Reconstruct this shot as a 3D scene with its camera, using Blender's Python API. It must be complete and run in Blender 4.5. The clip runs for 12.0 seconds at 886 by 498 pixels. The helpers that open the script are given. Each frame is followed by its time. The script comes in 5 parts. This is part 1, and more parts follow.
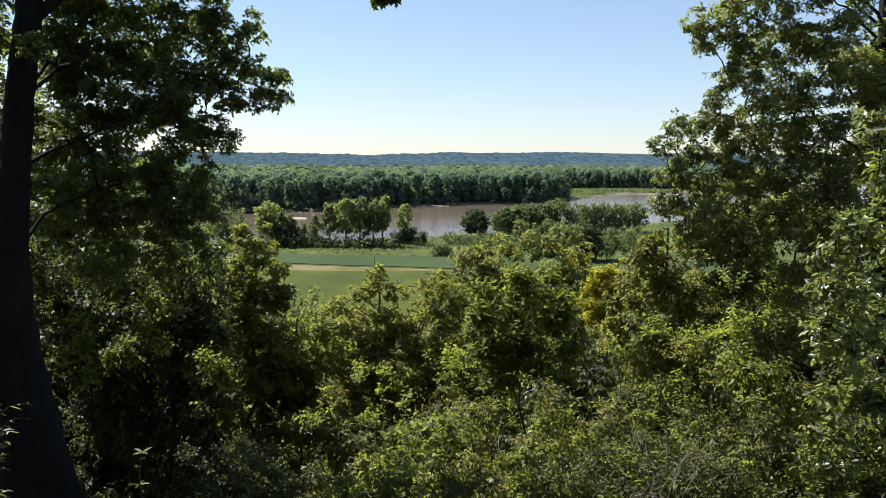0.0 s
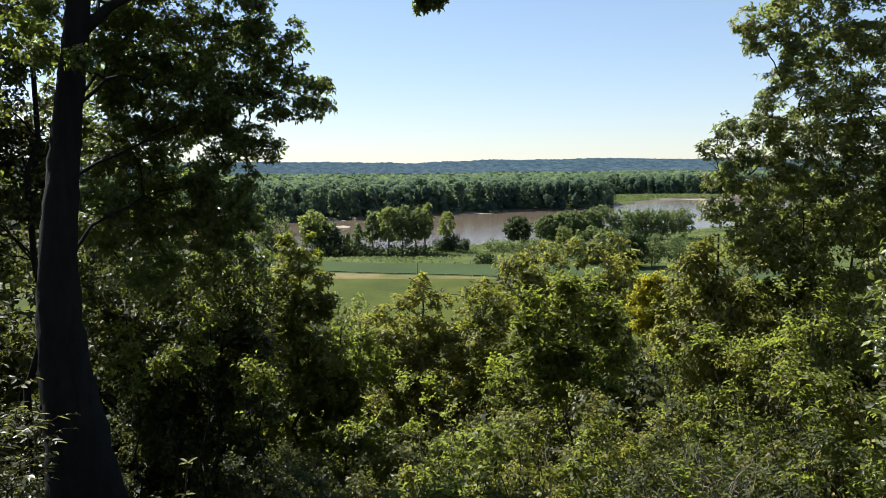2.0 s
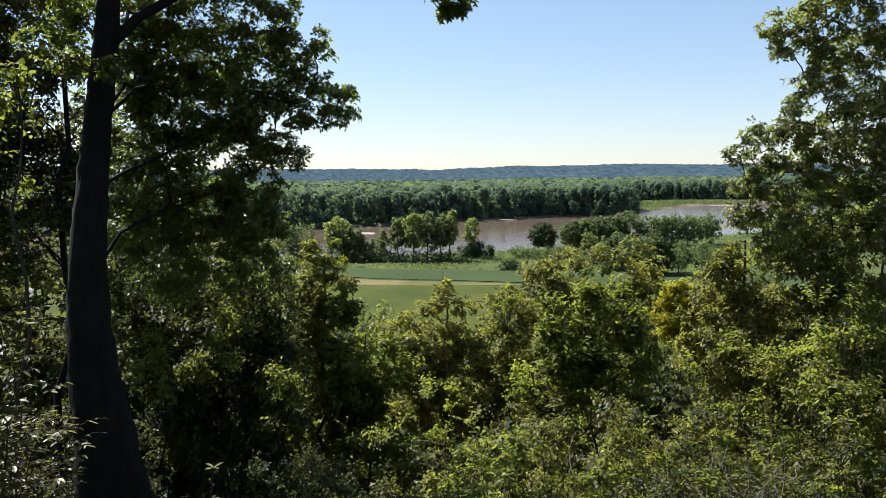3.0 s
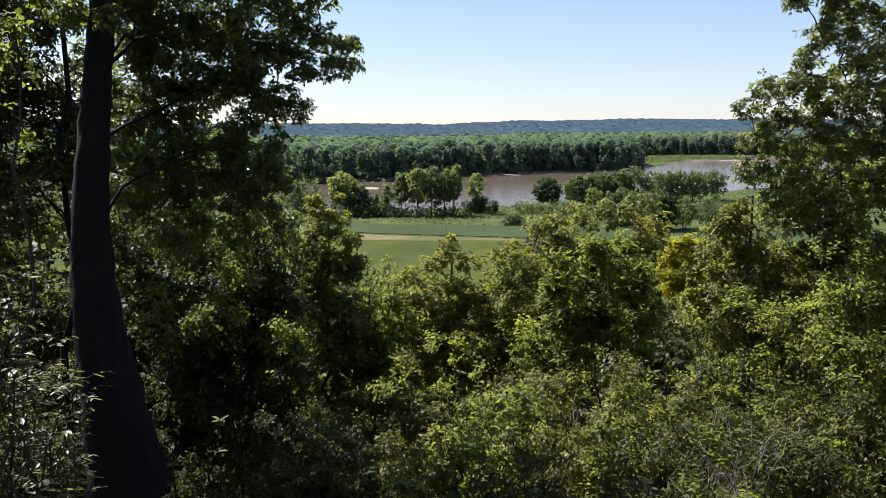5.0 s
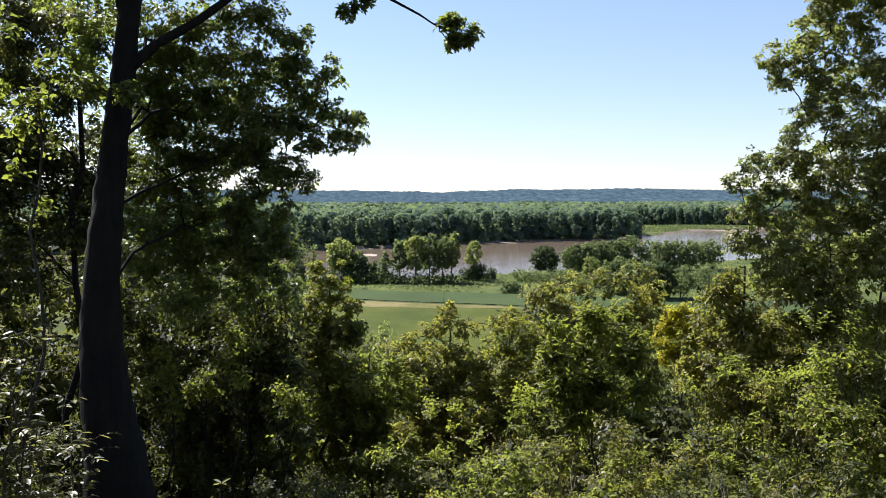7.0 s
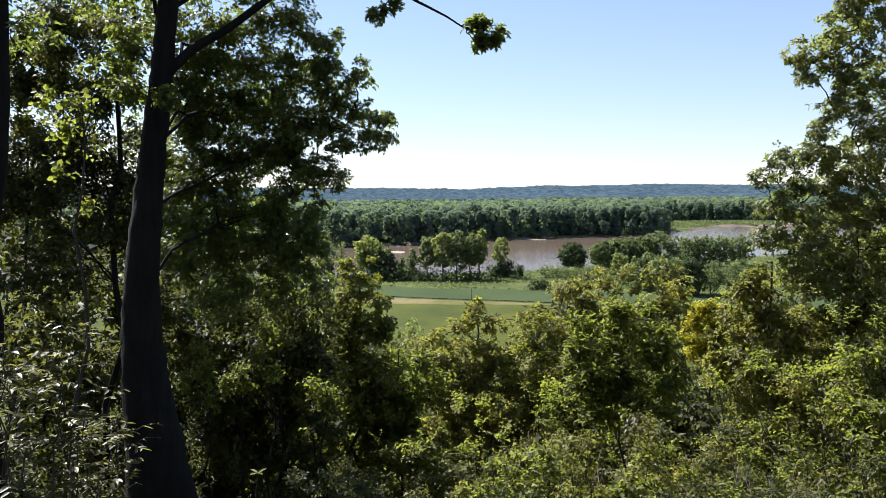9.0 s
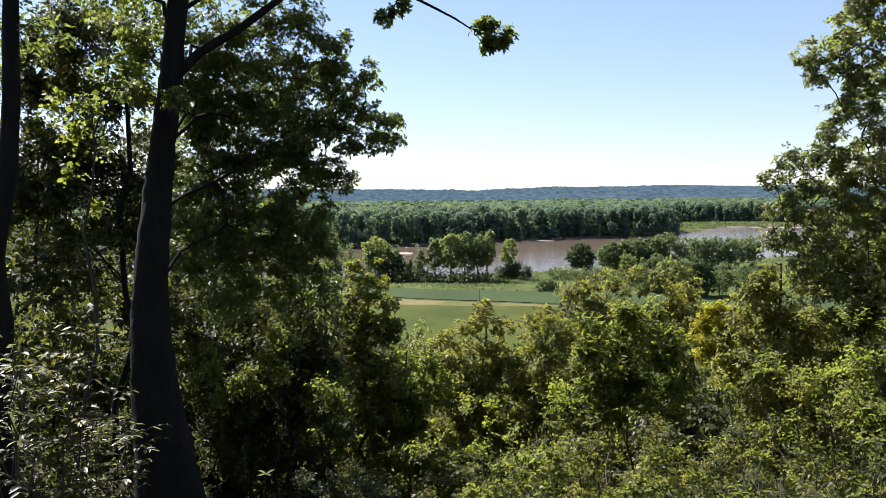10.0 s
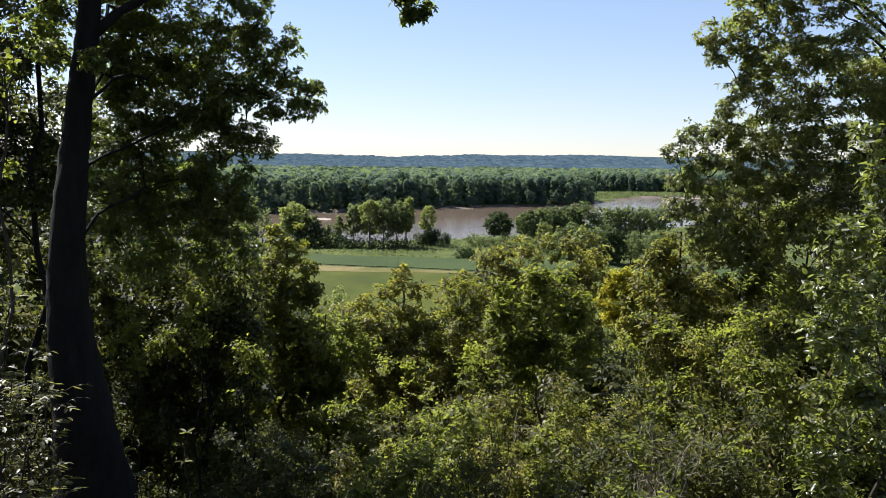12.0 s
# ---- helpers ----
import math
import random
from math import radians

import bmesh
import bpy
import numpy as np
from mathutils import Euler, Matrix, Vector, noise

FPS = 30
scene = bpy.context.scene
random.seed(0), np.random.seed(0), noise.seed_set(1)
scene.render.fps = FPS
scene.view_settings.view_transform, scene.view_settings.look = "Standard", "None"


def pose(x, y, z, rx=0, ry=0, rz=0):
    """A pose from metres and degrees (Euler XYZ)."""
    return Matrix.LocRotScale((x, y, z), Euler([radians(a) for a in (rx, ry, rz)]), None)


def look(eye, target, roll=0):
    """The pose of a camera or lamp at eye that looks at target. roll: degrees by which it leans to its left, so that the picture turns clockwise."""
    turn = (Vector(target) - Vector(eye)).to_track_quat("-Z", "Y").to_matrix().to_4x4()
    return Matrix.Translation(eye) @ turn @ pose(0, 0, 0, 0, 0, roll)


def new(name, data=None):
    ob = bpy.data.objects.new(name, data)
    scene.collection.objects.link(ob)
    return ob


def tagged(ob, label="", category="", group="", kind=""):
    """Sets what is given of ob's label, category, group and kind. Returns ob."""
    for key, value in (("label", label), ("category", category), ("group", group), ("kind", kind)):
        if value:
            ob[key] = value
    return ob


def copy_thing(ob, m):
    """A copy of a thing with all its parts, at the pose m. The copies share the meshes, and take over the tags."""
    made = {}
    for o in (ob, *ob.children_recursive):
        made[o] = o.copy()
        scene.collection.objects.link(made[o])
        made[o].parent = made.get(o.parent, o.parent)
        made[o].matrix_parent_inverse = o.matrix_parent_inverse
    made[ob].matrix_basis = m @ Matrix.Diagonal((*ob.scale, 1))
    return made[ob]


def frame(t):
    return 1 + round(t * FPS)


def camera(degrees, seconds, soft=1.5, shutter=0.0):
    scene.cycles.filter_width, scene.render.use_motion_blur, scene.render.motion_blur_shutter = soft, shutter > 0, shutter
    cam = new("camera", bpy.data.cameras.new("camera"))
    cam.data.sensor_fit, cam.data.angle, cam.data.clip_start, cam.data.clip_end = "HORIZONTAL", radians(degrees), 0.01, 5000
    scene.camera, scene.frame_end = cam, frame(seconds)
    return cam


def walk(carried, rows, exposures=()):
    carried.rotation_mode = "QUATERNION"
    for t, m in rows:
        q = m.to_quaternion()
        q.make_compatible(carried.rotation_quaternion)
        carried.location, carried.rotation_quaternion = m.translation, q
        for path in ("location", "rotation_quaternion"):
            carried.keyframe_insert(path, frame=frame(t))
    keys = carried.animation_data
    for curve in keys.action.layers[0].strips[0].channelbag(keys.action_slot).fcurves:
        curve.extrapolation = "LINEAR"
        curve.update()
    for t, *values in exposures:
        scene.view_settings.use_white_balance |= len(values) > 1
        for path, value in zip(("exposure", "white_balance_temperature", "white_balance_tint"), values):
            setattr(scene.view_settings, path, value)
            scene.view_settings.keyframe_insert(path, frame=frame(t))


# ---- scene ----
cam = camera(58.0, 12.0, soft=0.3)

PATH = [
    (0, (0.362, -0.516, 38.043), (0.54, 1.462, 37.812), 0.7),
    (0.5, (0.35, -0.468, 38.045), (0.514, 1.512, 37.815), 0.4),
    (1, (0.342, -0.416, 38.045), (0.482, 1.566, 37.817), 0.3),
    (1.5, (0.343, -0.385, 38.038), (0.449, 1.6, 37.818), 0.1),
    (2, (0.347, -0.362, 38.033), (0.419, 1.626, 37.82), 0.0),
    (2.5, (0.35, -0.363, 38.032), (0.388, 1.626, 37.827), -0.1),
    (3, (0.362, -0.383, 38.041), (0.372, 1.608, 37.844), -0.2),
    (4.8, (0.35, -0.314, 38.031), (0.35, 1.665, 37.74), -0.1),
    (5, (0.349, -0.311, 38.027), (0.349, 1.665, 37.719), -0.1),
    (5.5, (0.359, -0.338, 38.04), (0.358, 1.645, 37.774), 0.0),
    (6, (0.349, -0.392, 38.047), (0.351, 1.601, 37.877), 0.3),
    (6.5, (0.344, -0.443, 38.055), (0.348, 1.552, 37.914), 0.4),
    (7, (0.317, -0.629, 38.064), (0.322, 1.366, 37.923), 0.4),
    (9, (0.306, -0.865, 38.079), (0.243, 1.129, 37.93), -0.0),
    (9.5, (0.309, -0.878, 38.08), (0.233, 1.115, 37.933), -0.1),
    (10, (0.308, -0.867, 38.085), (0.225, 1.126, 37.939), 0.0),
    (10.5, (0.305, -0.863, 38.084), (0.221, 1.13, 37.941), 0.1),
    (11, (0.292, -0.857, 38.084), (0.242, 1.138, 37.942), 0.4),
    (11.5, (0.272, -0.929, 38.091), (0.307, 1.065, 37.939), 0.8),
    (12, (0.318, -1.268, 38.103), (0.438, 0.715, 37.876), 1.1),
]
walk(cam, [(t, look(eye, target, roll)) for t, eye, target, roll in PATH], exposures=[(0, 1.22, 5750, 9), (3.2, 1.22, 5750, 10), (4.8, 1.20, 5650, 15), (5.5, 1.22, 5650, 15), (6.5, 1.42, 5700, 15), (11.5, 1.42, 5700, 16), (12, 1.27, 5750, 15)])

# ---- sky, sun and exposure ----
SUN_AZ, SUN_EL = -50.0, 50.0        # degrees to the left of straight ahead, and above the horizon
sun_dir = Vector((math.sin(radians(SUN_AZ)) * math.cos(radians(SUN_EL)), math.cos(radians(SUN_AZ)) * math.cos(radians(SUN_EL)), math.sin(radians(SUN_EL))))
world = bpy.data.worlds.new("sky")
scene.world = world
world.use_nodes = True
wn, wl = world.node_tree.nodes, world.node_tree.links
sky = wn.new("ShaderNodeTexSky")
sky.sky_type = "NISHITA"
sky.sun_disc = False
sky.sun_elevation = radians(SUN_EL)
sky.sun_rotation = radians(SUN_AZ)
sky.altitude = 150
sky.air_density, sky.dust_density, sky.ozone_density = 1.0, 0.05, 0.5
haze = wn.new("ShaderNodeGamma")          # thin summer haze evens out the sky
haze.inputs[1].default_value = 0.72
wl.new(sky.outputs[0], haze.inputs[0])
clear = wn.new("ShaderNodeMix")          # clear, slightly cyan morning air
clear.data_type, clear.blend_type = "RGBA", "MULTIPLY"
clear.inputs[0].default_value = 1.0
clear.inputs[7].default_value = (0.99, 0.99, 1.03, 1)
wl.new(haze.outputs[0], clear.inputs[6])
wl.new(clear.outputs[2], wn["Background"].inputs[0])
wn["Background"].inputs[1].default_value = 0.090
sun = new("sun", bpy.data.lights.new("sun", "SUN"))
sun.data.energy, sun.data.angle, sun.data.color = 5.0, radians(0.53), (1.0, 0.93, 0.80)
sun.matrix_world = look(sun_dir * 200 + Vector((0, 0, 40)), (0, 0, 40))


# ---- materials ----
def mat(name):
    m = bpy.data.materials.new(name)
    m.use_nodes = True
    n = m.node_tree.nodes
    return m, n, m.node_tree.links, n["Principled BSDF"]


def ramp(nodes, links, source, stops):
    r = nodes.new("ShaderNodeValToRGB")
    while len(r.color_ramp.elements) < len(stops):
        r.color_ramp.elements.new(0.5)
    for e, (p, c) in zip(r.color_ramp.elements, stops):
        e.position, e.color = p, (*c, 1)
    links.new(source, r.inputs[0])
    return r.outputs[0]


def mix(nodes, links, fac, a, b, how="MIX"):
    x = nodes.new("ShaderNodeMix")
    x.data_type, x.blend_type = "RGBA", how
    for sock, v in ((x.inputs[0], fac), (x.inputs[6], a), (x.inputs[7], b)):
        if isinstance(v, (int, float)):
            sock.default_value = v
        elif isinstance(v, tuple):
            sock.default_value = (*v, 1)
        else:
            links.new(v, sock)
    return x.outputs[2]


def noise_tex(nodes, links, scale, detail=4.0, rough=0.6, stretch=(1, 1, 1)):
    co = nodes.new("ShaderNodeTexCoord")
    mp = nodes.new("ShaderNodeMapping")
    mp.inputs["Scale"].default_value = stretch
    links.new(co.outputs["Object"], mp.inputs[0])
    t = nodes.new("ShaderNodeTexNoise")
    t.inputs["Scale"].default_value, t.inputs["Detail"].default_value, t.inputs["Roughness"].default_value = scale, detail, rough
    links.new(mp.outputs[0], t.inputs["Vector"])
    return t.outputs["Fac"]


def bump(nodes, links, source, bsdf, strength, distance):
    b = nodes.new("ShaderNodeBump")
    b.inputs["Strength"].default_value, b.inputs["Distance"].default_value = strength, distance
    links.new(source, b.inputs["Height"])
    links.new(b.outputs[0], bsdf.inputs["Normal"])


def leaf_mat(name, dark, mid, light, through_col, trans=0.35, rough=0.42, patch=0.6, odd=None, gloss=0.5):
    """Living leaves: colour varies leaf by leaf and in larger patches; light shines through them."""
    m, n, l, p = mat(name)
    rnd = n.new("ShaderNodeNewGeometry").outputs["Random Per Island"]
    # in shrubs and hickories the near-black fifth imitates shaded gaps between leaves
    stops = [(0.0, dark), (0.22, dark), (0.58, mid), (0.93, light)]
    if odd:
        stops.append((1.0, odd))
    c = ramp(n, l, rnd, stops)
    big = noise_tex(n, l, patch, 3)
    tone = ramp(n, l, big, [(0.3, (0.66, 0.70, 0.68)), (0.7, (1.28, 1.22, 1.0))])
    col = mix(n, l, 1.0, c, tone, "MULTIPLY")
    l.new(col, p.inputs["Base Color"])
    p.inputs["Roughness"].default_value = rough
    p.inputs["Specular IOR Level"].default_value = gloss
    t = n.new("ShaderNodeBsdfTranslucent")
    l.new(mix(n, l, 1.0, tone, through_col, "MULTIPLY"), t.inputs[0])
    s = n.new("ShaderNodeMixShader")
    s.inputs[0].default_value = trans
    l.new(p.outputs[0], s.inputs[1])
    l.new(t.outputs[0], s.inputs[2])
    l.new(s.outputs[0], n["Material Output"].inputs[0])
    return m


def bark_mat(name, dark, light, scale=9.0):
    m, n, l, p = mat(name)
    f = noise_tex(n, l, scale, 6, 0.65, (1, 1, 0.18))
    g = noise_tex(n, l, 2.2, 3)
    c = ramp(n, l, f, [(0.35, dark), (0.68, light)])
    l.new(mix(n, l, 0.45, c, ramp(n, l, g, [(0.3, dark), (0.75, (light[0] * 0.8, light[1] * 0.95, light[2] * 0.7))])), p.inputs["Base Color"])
    p.inputs["Roughness"].default_value = 0.92
    p.inputs["Specular IOR Level"].default_value = 0.2
    bump(n, l, f, p, 0.9, 0.03)
    return m


def soil_mat(name, stops, scale, patch, fine=0.5, rough=0.95, height=0.05):
    m, n, l, p = mat(name)
    a = noise_tex(n, l, scale, 6, 0.7)
    b = noise_tex(n, l, patch, 4, 0.55)
    c = ramp(n, l, b, stops)
    d = ramp(n, l, a, [(0.3, (0.6, 0.6, 0.6)), (0.7, (1.3, 1.3, 1.3))])
    l.new(mix(n, l, fine, c, mix(n, l, 1.0, c, d, "MULTIPLY")), p.inputs["Base Color"])
    p.inputs["Roughness"].default_value = rough
    p.inputs["Specular IOR Level"].default_value = 0.15
    bump(n, l, a, p, 0.6, height)
    return m


OAK = leaf_mat("oak_leaves", (0.021, 0.028, 0.009), (0.066, 0.082, 0.026), (0.150, 0.160, 0.050), (0.36, 0.44, 0.065), 0.36, 0.46, 0.7, (0.148, 0.115, 0.059), gloss=0.35)
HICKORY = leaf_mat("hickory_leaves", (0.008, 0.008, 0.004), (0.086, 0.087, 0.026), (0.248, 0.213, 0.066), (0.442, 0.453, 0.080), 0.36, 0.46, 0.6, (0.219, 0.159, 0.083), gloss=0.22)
WILLOW = leaf_mat("sunlit_leaves", (0.022, 0.028, 0.007), (0.1, 0.11, 0.022), (0.2, 0.187, 0.043), (0.396, 0.426, 0.048), 0.33, 0.46, 0.6, (0.262, 0.197, 0.069), gloss=0.28)
YELLOW = leaf_mat("turning_leaves", (0.120, 0.115, 0.012), (0.275, 0.250, 0.020), (0.400, 0.350, 0.030), (0.66, 0.62, 0.04), 0.44, 0.5, 0.9, gloss=0.2)
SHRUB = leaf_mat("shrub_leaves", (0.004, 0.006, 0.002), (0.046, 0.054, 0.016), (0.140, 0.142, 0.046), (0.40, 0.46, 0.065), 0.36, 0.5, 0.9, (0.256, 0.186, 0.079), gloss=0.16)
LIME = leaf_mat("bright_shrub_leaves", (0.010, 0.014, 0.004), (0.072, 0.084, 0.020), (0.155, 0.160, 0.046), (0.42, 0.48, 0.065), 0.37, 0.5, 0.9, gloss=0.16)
# duller leaves for the wood's interior; its shade is partly in this colour
SHADE = leaf_mat("shade_toned_leaves", (0.007, 0.011, 0.005), (0.046, 0.054, 0.021), (0.105, 0.108, 0.043), (0.277, 0.297, 0.053), 0.26, 0.5, 0.8, (0.159, 0.123, 0.067), gloss=0.14)
BROAD = leaf_mat("broad_oak_leaves", (0.017, 0.021, 0.009), (0.11, 0.112, 0.041), (0.269, 0.236, 0.093), (0.376, 0.439, 0.09), 0.39, 0.46, 0.6, (0.254, 0.194, 0.101), gloss=0.28)
NEARLEAF = leaf_mat("viburnum_leaves", (0.018, 0.021, 0.007), (0.090, 0.092, 0.032), (0.230, 0.212, 0.080), (0.38, 0.38, 0.09), 0.36, 0.44, 1.2, gloss=0.32)
GLOSSY = leaf_mat("glossy_maple_leaves", (0.018, 0.024, 0.008), (0.080, 0.096, 0.034), (0.215, 0.225, 0.095), (0.36, 0.42, 0.07), 0.32, 0.36, 1.2, gloss=0.55)
# blue raised in COTTON and MAPLE to stand in for distance haze
COTTON = leaf_mat("cottonwood_leaves", (0.050, 0.067, 0.035), (0.078, 0.097, 0.048), (0.109, 0.129, 0.062), (0.285, 0.35, 0.12), 0.46, 0.6, 0.12, gloss=0.2)
PALEFAR = leaf_mat("pale_cottonwood_leaves", (0.086, 0.102, 0.042), (0.126, 0.143, 0.057), (0.162, 0.179, 0.072), (0.43, 0.49, 0.13), 0.46, 0.6, 0.12, gloss=0.2)
DARKFAR = leaf_mat("riverside_bush_leaves", (0.025, 0.038, 0.018), (0.038, 0.056, 0.025), (0.056, 0.077, 0.033), (0.107, 0.156, 0.041), 0.3, 0.6, 0.15, gloss=0.2)
MAPLE = leaf_mat("maple_leaves", (0.048, 0.069, 0.038), (0.075, 0.1, 0.052), (0.107, 0.134, 0.066), (0.262, 0.328, 0.103), 0.42, 0.6, 0.15, gloss=0.25)
# bluish leaf tones carry the haze over the far forest
FOREST = leaf_mat("hazed_forest_leaves", (0.052, 0.084, 0.082), (0.072, 0.108, 0.095), (0.100, 0.138, 0.108), (0.235, 0.310, 0.135), 0.33, 0.8, 0.012, gloss=0.1)
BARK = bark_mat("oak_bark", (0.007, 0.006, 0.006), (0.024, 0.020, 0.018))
PALEBARK = bark_mat("sapling_bark", (0.030, 0.025, 0.020), (0.095, 0.080, 0.065), 16)
FARBARK = bark_mat("cottonwood_bark", (0.050, 0.044, 0.038), (0.17, 0.15, 0.13), 2)
DEADWOOD = bark_mat("dead_twig_bark", (0.14, 0.115, 0.09), (0.34, 0.29, 0.24), 20)
LITTER = soil_mat("leaf_litter", [(0.3, (0.016, 0.013, 0.009)), (0.5, (0.034, 0.026, 0.017)), (0.7, (0.055, 0.042, 0.027))], 9.0, 0.8)
MEADOW = soil_mat("meadow_grass", [(0.3, (0.036, 0.047, 0.003)), (0.5, (0.052, 0.063, 0.005)), (0.7, (0.076, 0.078, 0.009))], 0.45, 0.035)
CROP = soil_mat("crop_field", [(0.3, (0.031, 0.048, 0.012)), (0.7, (0.044, 0.064, 0.017))], 0.8, 0.03)
HAY = soil_mat("dry_strip", [(0.32, (0.065, 0.075, 0.012)), (0.5, (0.1, 0.093, 0.025)), (0.72, (0.183, 0.143, 0.065))], 0.8, 0.05)
ROUGH = soil_mat("rough_bank_grass", [(0.3, (0.033, 0.047, 0.01)), (0.5, (0.06, 0.075, 0.015)), (0.7, (0.093, 0.103, 0.023))], 0.5, 0.06)
DITCH = soil_mat("ditch_weeds", [(0.3, (0.025, 0.043, 0.014)), (0.7, (0.06, 0.072, 0.025))], 0.9, 0.1)
SAND = soil_mat("river_sand", [(0.3, (0.205, 0.165, 0.125)), (0.7, (0.320, 0.270, 0.215))], 0.6, 0.05)
MUD = soil_mat("bank_mud", [(0.3, (0.093, 0.072, 0.06)), (0.7, (0.162, 0.128, 0.106))], 0.5, 0.05)

# distance haze is mixed into the hills' base colour
m_, n_, l_, p_ = mat("haze_tinted_hills")
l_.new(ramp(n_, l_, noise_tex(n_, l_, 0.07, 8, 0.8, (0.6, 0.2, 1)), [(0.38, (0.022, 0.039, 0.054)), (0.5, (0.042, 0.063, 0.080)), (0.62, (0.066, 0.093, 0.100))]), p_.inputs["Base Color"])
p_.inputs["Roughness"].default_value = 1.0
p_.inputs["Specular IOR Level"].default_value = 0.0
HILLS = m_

WATER, n_, l_, p_ = mat("silty_river_water")
l_.new(ramp(n_, l_, noise_tex(n_, l_, 0.012, 5, 0.6, (0.5, 1.6, 1)), [(0.3, (0.112, 0.084, 0.060)), (0.7, (0.166, 0.126, 0.092))]), p_.inputs["Base Color"])
p_.inputs["Roughness"].default_value = 0.09
p_.inputs["IOR"].default_value = 1.33
bump(n_, l_, noise_tex(n_, l_, 0.35, 5, 0.6), p_, 0.30, 0.5)


# ---- building blocks ----
def mesh_of(name, verts, polys, sides, material):
    """A mesh from arrays: verts (n, 3), polys (m, sides)."""
    me = bpy.data.meshes.new(name)
    verts, polys = np.asarray(verts, np.float32), np.asarray(polys, np.int32)
    me.vertices.add(len(verts))
    me.vertices.foreach_set("co", verts.ravel())
    me.loops.add(polys.size)
    me.loops.foreach_set("vertex_index", polys.ravel())
    me.polygons.add(len(polys))
    me.polygons.foreach_set("loop_start", np.arange(len(polys), dtype=np.int32) * sides)
    me.materials.append(material)
    me.update(calc_edges=True)
    return me


def part(name, me, parent, label="", kind=""):
    ob = new(name, me)
    ob.parent = parent
    return tagged(ob, label, "", "", kind)


def thing(name, place, label, category, group=""):
    ob = new(name)
    ob.location = place
    ob.empty_display_size = 0.2
    return tagged(ob, label, category, group)


def unit(v):
    return v / np.maximum(np.linalg.norm(v, axis=-1, keepdims=True), 1e-9)


def tube_arrays(points, radii, sides=8, rng=None, rough=0.0):
    points, radii = np.asarray(points, float), np.asarray(radii, float)
    tang = unit(np.gradient(points, axis=0))
    ref = np.array((0.13, 0.97, 0.2)) if abs(tang[0, 2]) > 0.6 else np.array((0.1, 0.05, 1.0))
    a = unit(np.cross(tang, ref))
    b = np.cross(tang, a)
    ang = np.linspace(0, 2 * np.pi, sides, endpoint=False)
    rr = radii[:, None] * np.ones(sides)[None]
    if rng is not None and rough:
        rr = rr * (1 + rng.normal(0, rough, rr.shape))
    v = points[:, None] + rr[..., None] * (np.cos(ang)[None, :, None] * a[:, None] + np.sin(ang)[None, :, None] * b[:, None])
    n = len(points)
    i, j = np.meshgrid(np.arange(n - 1), np.arange(sides), indexing="ij")
    k = (j + 1) % sides
    f = np.stack((i * sides + j, i * sides + k, (i + 1) * sides + k, (i + 1) * sides + j), -1).reshape(-1, 4)
    return v.reshape(-1, 3), f


def bend(a, b, rng, steps=7, sag=0.06, wobble=0.03):
    """A slightly crooked way from a to b."""
    a, b = np.asarray(a, float), np.asarray(b, float)
    s = np.linspace(0, 1, steps)[:, None]
    size = np.linalg.norm(b - a)
    p = a + (b - a) * s + np.array((0, 0, 1)) * size * sag * (4 * s * (1 - s))
    w = rng.normal(0, wobble * size, (steps, 3))
    w[0] = w[-1] = 0
    return p + w


def join_tubes(tubes):
    vs, fs, at = [], [], 0
    for v, f in tubes:
        vs.append(v), fs.append(f + at)
        at += len(v)
    return np.concatenate(vs), np.concatenate(fs)


def leaf_arrays(pos, along, up, size, width, fold=0.18, curl=0.15, fine=True):
    """Folded, pointed leaves at pos, growing along, facing up."""
    along = unit(along)
    side = unit(np.cross(along, up))
    nrm = np.cross(side, along)
    s = size[:, None]

    def at(u, w, h):
        return pos + s * (u * along + w * width * side + h * nrm)
    if fine:
        v = np.stack((at(0, 0, 0), at(0.30, 0.46, fold * 0.4), at(0.68, 0.42, fold * 0.3 - curl * 0.3), at(1, 0, -curl), at(0.68, -0.42, fold * 0.3 - curl * 0.3), at(0.30, -0.46, fold * 0.4)), 1)
        q = np.array(((0, 1, 2, 3), (0, 3, 4, 5)))
    else:
        skew = np.where(np.arange(len(pos)) % 2 == 0, 0.26, -0.26)[:, None]
        v = np.stack((at(0, 0, 0), at(0.46 - 0.3 * skew, 0.5, fold), at(0.94, skew, -curl), at(0.46 + 0.3 * skew, -0.5, fold)), 1)
        q = np.array(((0, 1, 2, 3),))
    k = v.shape[1]
    f = (np.arange(len(pos))[:, None, None] * k + q[None]).reshape(-1, 4)
    return v.reshape(-1, 3), f


def ripple(p, freq, seed):
    """A cheap smooth noise in [-1, 1]."""
    r = np.random.default_rng(seed)
    out = np.zeros(len(p))
    for _ in range(5):
        k = r.normal(0, freq, 3)
        out += np.sin(p @ k + r.uniform(0, 6.3))
    return out / 2.6


